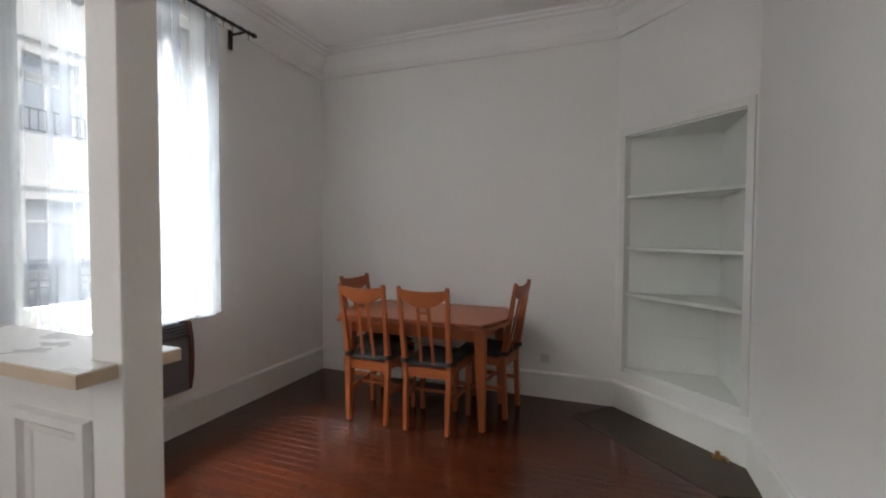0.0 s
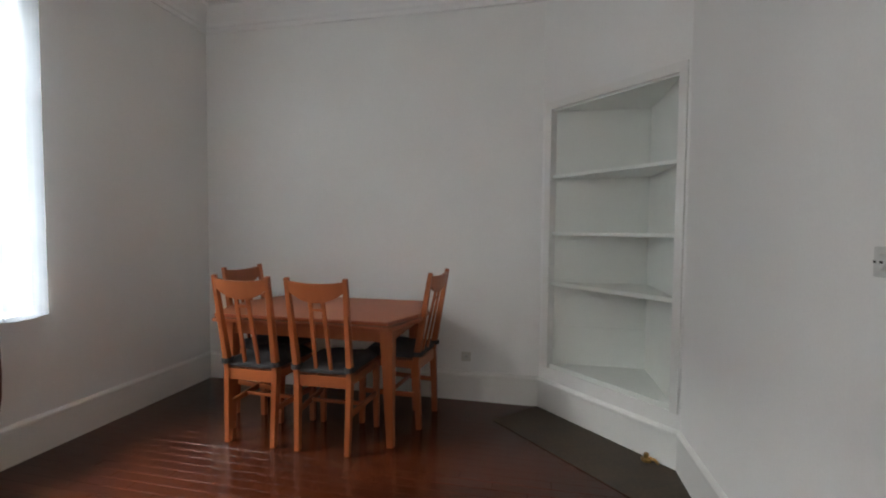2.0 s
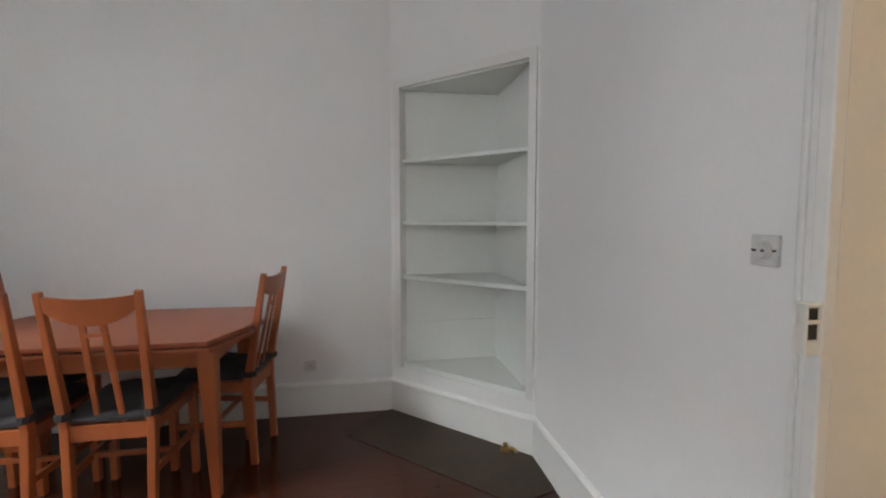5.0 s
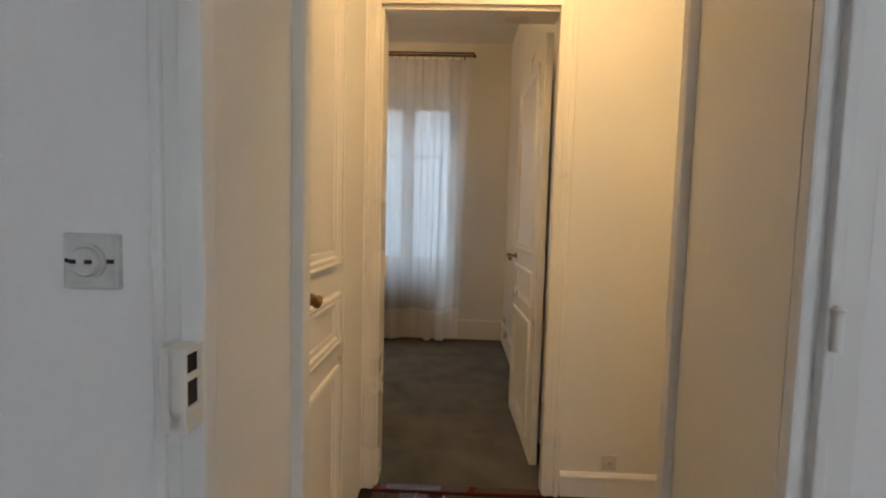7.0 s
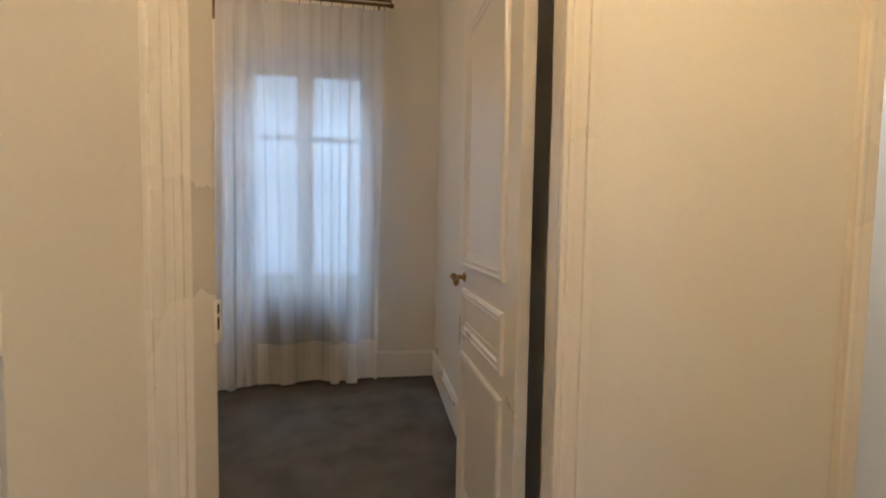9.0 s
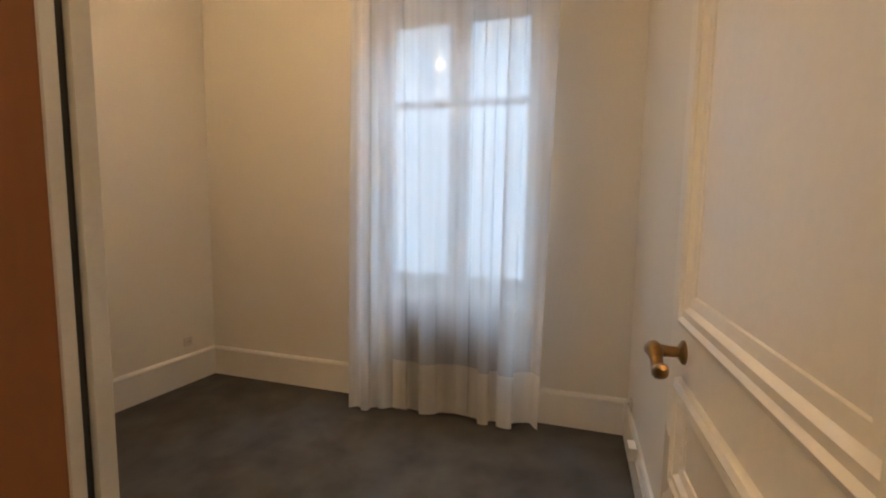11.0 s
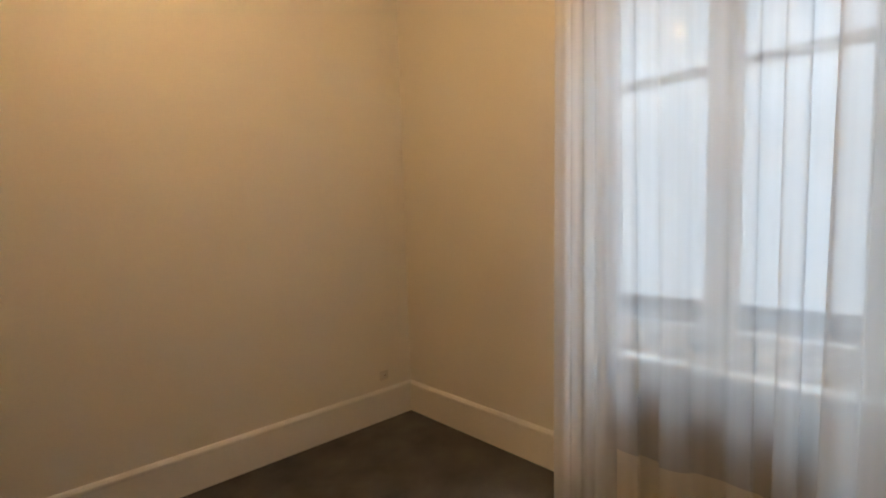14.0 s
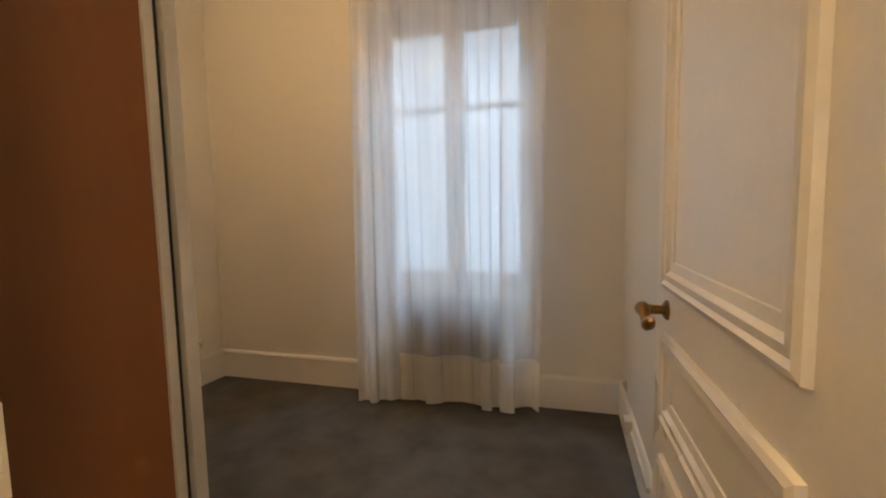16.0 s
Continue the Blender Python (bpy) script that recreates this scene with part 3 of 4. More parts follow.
# ---- bedroom ----
VY0, VY1, VZ0, VZ1 = 0.33, 1.42, 0.69, 2.53
bm = bmesh.new()
prism(bm, [(X2, SKEW), (BX + 0.01, BL), (BX + 0.3, BL), (BX + 0.3, SKEW + 0.2), (X2, SKEW + 0.2)], -0.1, H)
structure(finish("wall_bedroom_north", bm, M_CREAM), "cream painted bedroom wall", "wall")
structure(solid("wall_bedroom_east", M_CREAM, ((BX, BR - 0.12, -0.1), (BX + 0.35, VY0, H)), ((BX, VY1, -0.1), (BX + 0.35, BL, H)), ((BX, VY0, -0.1), (BX + 0.35, VY1, VZ0)), ((BX, VY0, VZ1), (BX + 0.35, VY1, H))), "cream bedroom wall with a curtained window", "wall")
structure(solid("wall_bedroom_west", M_CREAM, ((X3 - 0.1, 1.0, -0.1), (X3, SKEW, H))), "cream bedroom wall behind the wardrobe", "wall")

ward = holder("wardrobe", (0, 0, 0.004))
tagged(ward, "orange-brown veneer sliding-door wardrobe with grey metal edges", "wardrobe")
WX1, WY, WH = 2.80, 0.82, 2.45
solid("side_panel", M_WARD, ((X3 + 0.005, WY, 0), (2.706, WY + 0.022, WH)), bevel=0.001, parent=ward)
solid("body", M_WARD, ((X3 + 0.005, WY + 0.022, 0), (X3 + 0.02, 2.70, WH)), ((X3 + 0.005, WY + 0.022, WH - 0.02), (2.70, 2.70, WH)), ((X3 + 0.005, WY + 0.022, 0), (2.70, 2.70, 0.06)), ((X3 + 0.005, 2.68, 0), (2.70, 2.70, WH)), parent=ward)
each("door", M_WARD, ((2.704, WY + 0.05, 0.02), (2.716, 1.80, WH - 0.02)), ((2.748, 1.75, 0.02), (2.762, 2.69, WH - 0.02)), parent=ward)
bm = bmesh.new()
block(bm, (2.706, WY - 0.006, 0), (2.726, WY + 0.03, WH), 0.002)
finish("edge_profile", bm, M_ALU, ward)
bm = bmesh.new()
block(bm, (2.744, WY - 0.006, 0), (2.772, WY + 0.03, WH), 0.002)
finish("edge_profile", bm, M_ALU, ward)
# black strip set in the open gap to paint its shade
solid("dark_gap_fill", M_BLACK, ((2.726, WY + 0.008, 0), (2.744, WY + 0.03, WH)), parent=ward)
solid("top_track", M_ALU, ((2.70, WY + 0.03, WH - 0.04), (2.767, 2.70, WH)), parent=ward)


# windows: a two-leaf casement with a transom bar
def casement(name, label, xi, xo, y0, y1, z0, z1, transom):
    """Frame between xi (room side) and xo; leaves with panes."""
    e = holder(name)
    tagged(e, label, "window", kind="structure")
    s = 1 if xo > xi else -1
    a, b = min(xi, xi + s * 0.06), max(xi, xi + s * 0.06)
    bm = bmesh.new()
    block(bm, (a, y0, z0), (b, y0 + 0.05, z1), 0.004)
    block(bm, (a, y1 - 0.05, z0), (b, y1, z1), 0.004)
    block(bm, (a, y0 + 0.05, z0), (b, y1 - 0.05, z0 + 0.06), 0.004)
    block(bm, (a, y0 + 0.05, z1 - 0.05), (b, y1 - 0.05, z1), 0.004)
    finish("frame", bm, M_TRIM, e)
    mid = (y0 + y1) / 2
    for ya, yb in ((y0 + 0.05, mid), (mid, y1 - 0.05)):
        bm = bmesh.new()
        c, d = a + 0.008, b - 0.008
        block(bm, (c, ya + 0.001, z0 + 0.06), (d, ya + 0.064, z1 - 0.05), 0.006)
        block(bm, (c, yb - 0.064, z0 + 0.06), (d, yb - 0.001, z1 - 0.05), 0.006)
        block(bm, (c, ya + 0.064, z0 + 0.061), (d, yb - 0.064, z0 + 0.15), 0.006)
        block(bm, (c, ya + 0.064, z1 - 0.11), (d, yb - 0.064, z1 - 0.051), 0.006)
        block(bm, (c, ya + 0.064, transom - 0.022), (d, yb - 0.064, transom + 0.022), 0.006)
        finish("sash", bm, M_TRIM, e)
        g = solid("pane", M_GLASS, (((a + b) / 2 - 0.002, ya + 0.04, z0 + 0.14), ((a + b) / 2 + 0.002, yb - 0.04, z1 - 0.10)), parent=e)
        g.visible_shadow = False
    bm = bmesh.new()
    block(bm, (a - 0.012 if s > 0 else b, mid - 0.022, z0 + 0.06), (a if s > 0 else b + 0.012, mid + 0.022, z1 - 0.05), 0.005)
    tube(bm, [((a - 0.03 if s > 0 else b + 0.03), mid, z0 + 0.62), ((a - 0.03 if s > 0 else b + 0.03), mid, z0 + 0.78)], 0.009)
    finish("meeting_bar", bm, M_TRIM, e)
    lo, hi = sorted((xi - s * (0.14 if s > 0 else 0.2), xi))
    solid("sill", M_TRIM, ((lo + 0.002, y0, z0 - 0.02), (hi + (0.0 if s > 0 else 0.03), y1, z0 + 0.006)), bevel=0.005, parent=e)
    return e


casement("window_1", "tall white two-leaf street window with transom bars", XL - 0.16, XL - 0.4, WY0, WY1, WZ0, WZ1, 2.155)
casement("window_3", "white two-leaf kitchen window", XL - 0.16, XL - 0.4, -2.35, -1.35, 0.9, 2.7, 2.2)
casement("window_2", "tall white two-leaf bedroom window with transom bars", BX + 0.14, BX + 0.35, VY0, VY1, VZ0, VZ1, 1.93)

# window guard rail outside the street window
guard = holder("window_railing", (XL - 0.36, 0.96, 0.87))
tagged(guard, "dark iron guard rail across the street window", "railing")
bm = bmesh.new()
for z in (0.0, 0.16, 0.2):
    tube(bm, [(0, -0.52, z), (0, 0.52, z)], 0.009, 8)
for k in range(15):
    tube(bm, [(0, -0.49 + k * 0.07, 0.0), (0, -0.49 + k * 0.07, 0.16)], 0.006, 6)
finish("iron_bars", bm, M_BLACK, guard)


# curtains: pleated sheets
def curtain_sheet(bm, x, y0, y1, z0, z1, seed, amp, pitch, over, flare, rows=26, cols=220, drop=None):
    """Cloth hanging along y at x in uneven pleats about pitch wide; over lets deep pleats lap on themselves; drop gives the uneven bottom edge."""
    grid = []
    wide = y1 - y0
    for i in range(rows + 1):
        v = i / rows
        w = v ** 0.6
        line = []
        for j in range(cols + 1):
            s = j / cols * wide
            ph = math.tau * s / pitch + 1.5 * math.sin(5.3 * s + seed) + 0.9 * math.sin(11.7 * s + 2.1 * seed) + 0.5 * v * math.sin(4.1 * s + 3 * seed)
            deep = 0.45 + 0.55 * math.sin(3.7 * s + 1.7 * seed + 0.6 * v) ** 2
            low = z0 + (drop(s) if drop else 0.0)
            edge = min(1.0, 8 * s, 8 * (wide - s))
            y = y0 + s + flare * (s / wide - 0.5) * v - edge * over * deep * math.sin(2 * ph) * (0.35 + 0.65 * w)
            line.append(bm.verts.new((x + amp * deep * (0.4 + 0.6 * w) * math.sin(ph) + 0.012 * math.sin(3 * s + 2 * v + seed) * w, y, z1 + (low - z1) * v)))
        grid.append(line)
    for a, b in zip(grid, grid[1:]):
        for j in range(cols):
            bm.faces.new((a[j], a[j + 1], b[j + 1], b[j]))


def rod(parent, x, y0, y1, z, mat, wall_x, twin=False):
    bm = bmesh.new()
    tube(bm, [(x, y0, z), (x, y1, z)], 0.011, 12)
    for y in (y0, y1):
        tube(bm, [(x, y - 0.02, z), (x, y, z), (x, y + 0.02, z)], [0.013, 0.018, 0.013], 12)
    if twin:
        tube(bm, [(x - 0.06, y0, z + 0.004), (x - 0.06, y1, z + 0.004)], 0.009, 12)
    for y in (y0 + 0.09, y1 - 0.09):
        block(bm, (min(x, wall_x), y - 0.008, z - 0.02), (max(x, wall_x), y + 0.008, z - 0.008), 0.002)
        w0, w1 = sorted((wall_x, wall_x + (0.012 if x > wall_x else -0.012)))
        block(bm, (w0, y - 0.018, z - 0.12), (w1, y + 0.018, z + 0.03), 0.003)
    finish("rod", bm, mat, parent, True)
    n = int((y1 - y0) / 0.075)
    for k in range(n):
        y = y0 + 0.05 + k * (y1 - y0 - 0.1) / max(1, n - 1)
        bm = bmesh.new()
        pts = [(x + 0.017 * math.cos(a), y, z - 0.004 + 0.017 * math.sin(a)) for a in [q * math.tau / 12 for q in range(13)]]
        tube(bm, pts, 0.0025, 5, False)
        tube(bm, [(x, y, z - 0.02), (x, y, z - 0.05)], 0.0025, 5)
        finish("ring", bm, mat, parent)


cur = holder("street_curtain")
tagged(cur, "short white sheer voile curtain on a black rod", "curtain")
bm = bmesh.new()
curtain_sheet(bm, -2.49, 0.86, 1.49, 0.785, 2.80, 1.0, 0.034, 0.21, 0.022, 0.06, drop=lambda s: 0.0 if s > 0.36 else -0.005 + 0.010 * math.sin(9 * s))
curtain_sheet(bm, -2.46, 0.06, 1.17, 0.785, 2.80, 2.3, 0.034, 0.23, 0.024, 0.08, drop=lambda s: 0.012 * math.sin(8 * s))
finish("voile", bm, M_SHEER, cur, True)
rod(cur, -2.50, -0.1, 1.81, 2.825, M_BLACK, XL)

curb = holder("bedroom_curtain")
tagged(curb, "full-length white sheer curtain with a deep hem", "curtain")


def low_edge(s):
    return 0.014 * math.sin(13 * s + 1) + 0.008 * math.sin(29 * s)


bm = bmesh.new()
curtain_sheet(bm, 4.69, 0.25, 1.27, 0.045, 2.83, 4.1, 0.036, 0.20, 0.026, -0.10, rows=46, drop=low_edge)
cloth = finish("sheer_cloth", bm, M_SHEER_B, curb, True)
cloth.data.materials.append(M_HEM)
for p in cloth.data.polygons:
    if p.index // 220 >= 41:
        p.material_index = 1
bm = bmesh.new()
curtain_sheet(bm, 4.655, 1.16, 1.42, 0.035, 2.83, 7.7, 0.020, 0.10, 0.010, 0.05, cols=120, drop=low_edge)
finish("gathered_edge", bm, M_SHEER_B, curb, True)
rod(curb, 4.69, 0.21, 1.60, 2.866, M_BRONZE, BX, True)

# radiators
rad = holder("wall_heater", (XL, 0.868, 0.315))
tagged(rad, "dark grey electric wall heater with brown wooden sides", "heater")
bm = bmesh.new()
block(bm, (0.045, -0.388, 0.0), (0.112, 0.388, 0.352), 0.010)
finish("casing", bm, M_RAD, rad)
for k in range(4):
    solid("louvre", M_RAD, ((0.035, -0.388, 0.364 + k * 0.020), (0.112 - k * 0.006, 0.388, 0.374 + k * 0.020)), bevel=0.002, parent=rad)
solid("grille_back", M_BLACK, ((0.045, -0.388, 0.352), (0.085, 0.388, 0.432)), parent=rad)
for y in (-0.402, 0.402):
    bm = bmesh.new()
    outline = [(0.02, 0.0), (0.10, 0.0), (0.122, 0.10), (0.128, 0.22), (0.122, 0.34), (0.10, 0.45), (0.02, 0.45)]
    lo = [bm.verts.new((a, y - 0.013, b)) for a, b in outline]
    hi = [bm.verts.new((a, y + 0.013, b)) for a, b in outline]
    for k in range(7):
        bm.faces.new((lo[k], lo[(k + 1) % 7], hi[(k + 1) % 7], hi[k]))
    bm.faces.new(lo[::-1])
    bm.faces.new(hi)
    finish("side_cheek", bm, M_BROWN, rad)
each("bracket", M_BLACK, ((0.0, -0.3, 0.05), (0.05, -0.26, 0.38)), ((0.0, 0.26, 0.05), (0.05, 0.3, 0.38)), parent=rad)

radb = holder("bedroom_radiator", (BX, 0.90, 0.14))
tagged(radb, "dark grey-brown heater with rounded corners under the bedroom window", "radiator")


def rounded(hy, z0, z1, r, n=6):
    """A rounded rectangle of (y, z)."""
    out = []
    for cy, cz, a0 in ((hy - r, z1 - r, 0), (-hy + r, z1 - r, 90), (-hy + r, z0 + r, 180), (hy - r, z0 + r, 270)):
        out += [(cy + r * math.cos(radians(a0 + 90 * k / n)), cz + r * math.sin(radians(a0 + 90 * k / n))) for k in range(n + 1)]
    return out


bm = bmesh.new()
loops = [[bm.verts.new((x, y, z)) for y, z in rounded(0.35 - d, d, 0.555 - d, 0.09 - d)] for x, d in ((-0.03, 0.0), (-0.085, 0.0), (-0.097, 0.006), (-0.102, 0.02))]
for a, b in zip(loops, loops[1:]):
    for k in range(len(a)):
        bm.faces.new((a[k], a[(k + 1) % len(a)], b[(k + 1) % len(a)], b[k]))
bm.faces.new(loops[0][::-1])
bm.faces.new(loops[-1])
finish("casing", bm, M_RADB, radb, True)
for k in range(3):
    solid("grille_slot", M_ALU, ((-0.1045, -0.27, 0.500 + k * 0.014), (-0.100, 0.27, 0.506 + k * 0.014)), parent=radb)
each("bracket", M_BLACK, ((-0.03, -0.28, 0.05), (0.0, -0.25, 0.45)), ((-0.03, 0.25, 0.05), (0.0, 0.28, 0.45)), parent=radb)

# junction boxes and cable trunking low on the bedroom wall
box = holder("cable_box", (4.33, BR + 0.022, 0.20))
tagged(box, "small white cable box fixed over the baseboard", "cable box")
solid("cover", M_PLASTIC, ((-0.04, 0, -0.03), (0.04, 0.035, 0.035)), bevel=0.004, parent=box)
solid("trunking", M_PLASTIC, ((-0.5, 0.0, -0.02), (-0.06, 0.014, 0.0)), bevel=0.002, parent=box)
wall_plate("wall_socket", "small brown-grey socket by the window corner", (4.70, BR, 0.26), (0, 1), 0.06)

# ---- bar counter and post ----
structure(solid("half_wall", M_TRIM, ((XL, -0.165, -0.01), (-1.047, -0.06, 1.026))), "low white panelled half wall under the bar counter", "half wall")
bm = bmesh.new()
for x0, x1 in ((-1.38, -1.10), (-1.80, -1.52), (-2.25, -1.95)):
    ring_mould(bm, x0, 0.14, x1, 0.90, -0.165, -1, [(-0.004, 0.0), (0.0, 0.018), (0.022, 0.02), (0.034, 0.008), (0.05, 0.004), (0.056, 0.0)])
block(bm, (XL, -0.190, 0.983), (-1.047, -0.165, 1.023), 0.008)
structure(finish("half_wall_moulding", bm, M_TRIM), "raised white panel mouldings on the half wall", "trim")
counter = holder("bar_counter", (0, 0, 1.028))
tagged(counter, "white bar counter top with a pale edge, notched round a post", "counter")
bm = bmesh.new()
prism(bm, [(XL, -0.27), (-0.960, -0.27), (-0.960, -0.193), (-1.049, -0.193), (-1.049, -0.097), (-0.960, -0.097), (-0.960, -0.045), (XL, -0.045)], 0.0, 0.031)
finish("top", bm, M_COUNTER, counter)
each("edge_band", M_EDGE, ((XL, -0.274, 0.001), (-0.956, -0.270, 0.029)), ((-0.960, -0.270, 0.001), (-0.956, -0.193, 0.029)), ((-0.960, -0.097, 0.001), (-0.956, -0.045, 0.029)), parent=counter)
structure(solid("post", M_WALL, ((-1.047, -0.191, -0.01), (-0.947, -0.099, H)), bevel=0.004), "square white post at the end of the bar counter", "post")


# ---- table and chairs ----
table = holder("dining_table", (-1.285, 2.30, 0))
tagged(table, "cherry-coloured extending wooden dining table with tapered legs", "table")


def clipped(hx, hy, c, d):
    """A rectangle with long clipped corners: c along x, d along y."""
    return [(-hx + c, -hy), (hx - c, -hy), (hx, -hy + d), (hx, hy - d), (hx - c, hy), (-hx + c, hy), (-hx, hy - d), (-hx, -hy + d)]


for nm, hx, hy, z0, z1 in (("top", 0.645, 0.388, 0.730, 0.75), ("draw_leaf", 0.655, 0.395, 0.702, 0.724)):
    bm = bmesh.new()
    prism(bm, clipped(hx, hy, 0.10, 0.27), z0, z1)
    bmesh.ops.bevel(bm, geom=[e for e in bm.edges if abs(e.verts[0].co.z - e.verts[1].co.z) < 0.001], offset=0.005, segments=2, affect="EDGES")
    finish(nm, bm, M_TABLE, table)
solid("core", M_TABLE, ((-0.52, -0.36, 0.715), (0.52, 0.36, 0.732)), parent=table)
each("apron", M_CHAIR, ((-0.505, -0.300, 0.615), (0.505, -0.278, 0.704)), ((-0.505, 0.278, 0.615), (0.505, 0.300, 0.704)), ((-0.530, -0.277, 0.615), (-0.508, 0.277, 0.704)), ((0.508, -0.277, 0.615), (0.530, 0.277, 0.704)), bevel=0.003, parent=table)
for sx in (-1, 1):
    for sy in (-1, 1):
        bm = bmesh.new()
        bar(bm, (sx * 0.508, sy * 0.280, 0.704), (sx * 0.526, sy * 0.272, 0.0), 0.078, 0.040, 0.006)
        finish("leg", bm, M_CHAIR, table)


def dining_chair():
    """Faces +y; origin between the back feet's line and the front, on the floor."""
    e = holder("dining_chair")
    tagged(e, "orange-brown beech slat-back dining chair with a dark cushion", "chair", "chairs round the table")
    for sx in (-1, 1):
        bm = bmesh.new()
        bar(bm, (sx * 0.150, -0.185, 0.0), (sx * 0.158, -0.165, 0.44), 0.030, 0.034, 0.005, 0.034, 0.044)
        bar(bm, (sx * 0.158, -0.165, 0.43), (sx * 0.170, -0.262, 0.995), 0.034, 0.026, 0.005, 0.044, 0.026)
        finish("back_post", bm, M_CHAIR, e)
        bm = bmesh.new()
        bar(bm, (sx * 0.182, 0.20, 0.0), (sx * 0.180, 0.195, 0.43), 0.030, 0.040, 0.005)
        finish("leg", bm, M_CHAIR, e)
    bm = bmesh.new()
    block(bm, (-0.150, -0.178, 0.372), (0.150, -0.155, 0.438), 0.003)
    block(bm, (-0.18, 0.185, 0.385), (0.18, 0.205, 0.435), 0.003)
    for sx in (-1, 1):
        bar(bm, (sx * 0.158, -0.16, 0.412), (sx * 0.18, 0.19, 0.415), 0.02, 0.02, 0.003, 0.05, 0.05)
        bar(bm, (sx * 0.156, -0.175, 0.22), (sx * 0.181, 0.19, 0.22), 0.016, 0.016, 0.003, 0.03, 0.03)
    block(bm, (-0.170, 0.0, 0.212), (0.170, 0.02, 0.232), 0.003)
    finish("seat_frame", bm, M_CHAIR, e)

    def back_y(z):
        return -0.165 - 0.1 * (z - 0.45) / 0.55

    bm = bmesh.new()                       # crest rail, deeper in its middle
    cols = 16
    fr, bk = [], []
    for j in range(cols + 1):
        u = j / cols * 2 - 1
        top = 0.978 - 0.012 * (1 - u * u)
        low = 0.922 - 0.062 * (1 - abs(u) ** 2.2)
        bow = 0.014 * (1 - u * u)
        fr.append([bm.verts.new((u * 0.162, back_y(z) - bow + 0.010, z)) for z in (low, top)])
        bk.append([bm.verts.new((u * 0.162, back_y(z) - bow - 0.010, z)) for z in (low, top)])
    for j in range(cols):
        bm.faces.new((fr[j][0], fr[j + 1][0], fr[j + 1][1], fr[j][1]))
        bm.faces.new((bk[j][1], bk[j + 1][1], bk[j + 1][0], bk[j][0]))
        bm.faces.new((fr[j][1], fr[j + 1][1], bk[j + 1][1], bk[j][1]))
        bm.faces.new((bk[j][0], bk[j + 1][0], fr[j + 1][0], fr[j][0]))
    for r, q in ((fr[0], bk[0]), (bk[-1], fr[-1])):
        bm.faces.new((r[0], r[1], q[1], q[0]))
    finish("crest_rail", bm, M_CHAIR, e, True)
    for sx in (-1, 1):
        bm = bmesh.new()
        bar(bm, (sx * 0.046, back_y(0.43) + 0.004, 0.43), (sx * 0.036, back_y(0.88) - 0.010, 0.885), 0.020, 0.024, 0.003, 0.014, 0.014)
        finish("slat", bm, M_CHAIR, e)
    bm = bmesh.new()
    block(bm, (-0.036, back_y(0.82) - 0.014, 0.812), (0.036, back_y(0.82) - 0.002, 0.828), 0.002)
    finish("cross_bar", bm, M_CHAIR, e)
    bm = bmesh.new()                       # cushion, sagging rounded pad
    n = 12
    tops, lows = [], []
    for i in range(n + 1):
        a, b = [], []
        for j in range(n + 1):
            u, v = i / n * 2 - 1, j / n * 2 - 1
            w = 0.172 + 0.012 * v
            edge = (1 - abs(u) ** 5) * (1 - abs(v) ** 5)
            x, y = u * w, 0.012 + v * 0.192
            a.append(bm.verts.new((x, y, 0.468 + 0.042 * edge ** 0.4 + 0.004 * math.sin(7 * u + 4 * v))))
            b.append(bm.verts.new((x, y, 0.452 - 0.010 * edge ** 0.4)))
        tops.append(a)
        lows.append(b)
    for i in range(n):
        for j in range(n):
            bm.faces.new((tops[i][j], tops[i + 1][j], tops[i + 1][j + 1], tops[i][j + 1]))
            bm.faces.new((lows[i][j], lows[i][j + 1], lows[i + 1][j + 1], lows[i + 1][j]))
        bm.faces.new((tops[i][0], lows[i][0], lows[i + 1][0], tops[i + 1][0]))
        bm.faces.new((tops[i][n], tops[i + 1][n], lows[i + 1][n], lows[i][n]))
        bm.faces.new((tops[0][i], tops[0][i + 1], lows[0][i + 1], lows[0][i]))
        bm.faces.new((tops[n][i], lows[n][i], lows[n][i + 1], tops[n][i + 1]))
    finish("cushion", bm, M_CUSHION, e, True)
    for sx in (-1, 1):                     # cushion ties round the posts
        bm = bmesh.new()
        for q in range(3):
            pts = [(sx * 0.160 + 0.026 * math.cos(k * math.tau / 10), -0.172 + 0.033 * math.sin(k * math.tau / 10), 0.474 + q * 0.009) for k in range(11)]
            tube(bm, pts, 0.006, 6, False)
        finish("tie", bm, M_CUSHION, e)
    solid("seat_board", M_CHAIR, ((-0.165, -0.155, 0.425), (0.165, 0.185, 0.44)), parent=e)
    return e


chair = dining_chair()
chair.matrix_world = pose(-1.562, 2.062, 0, 0, 0, -1)
copy_thing(chair, pose(-1.113, 2.060, 0, 0, 0, 1.0))
copy_thing(chair, pose(-0.828, 2.455, 0, 0, 0, 84))
copy_thing(chair, pose(-1.738, 2.375, 0, 0, 0, -96))

# small brass cap by the hearth
cap = holder("brass_floor_fitting", (0.655, 2.195, 0.005))
tagged(cap, "small dull brass gas fitting on the hearth", "fitting")
bm = bmesh.new()
tube(bm, [(0, 0, 0), (0, 0, 0.012), (0, 0, 0.018), (0, 0, 0.04), (0, 0, 0.045)], [0.028, 0.028, 0.014, 0.014, 0.004], 14)
tube(bm, [(0, 0, 0.02), (0.035, -0.03, 0.022), (0.05, -0.05, 0.012)], 0.008, 8)
finish("cap", bm, M_BRASS, cap, True)

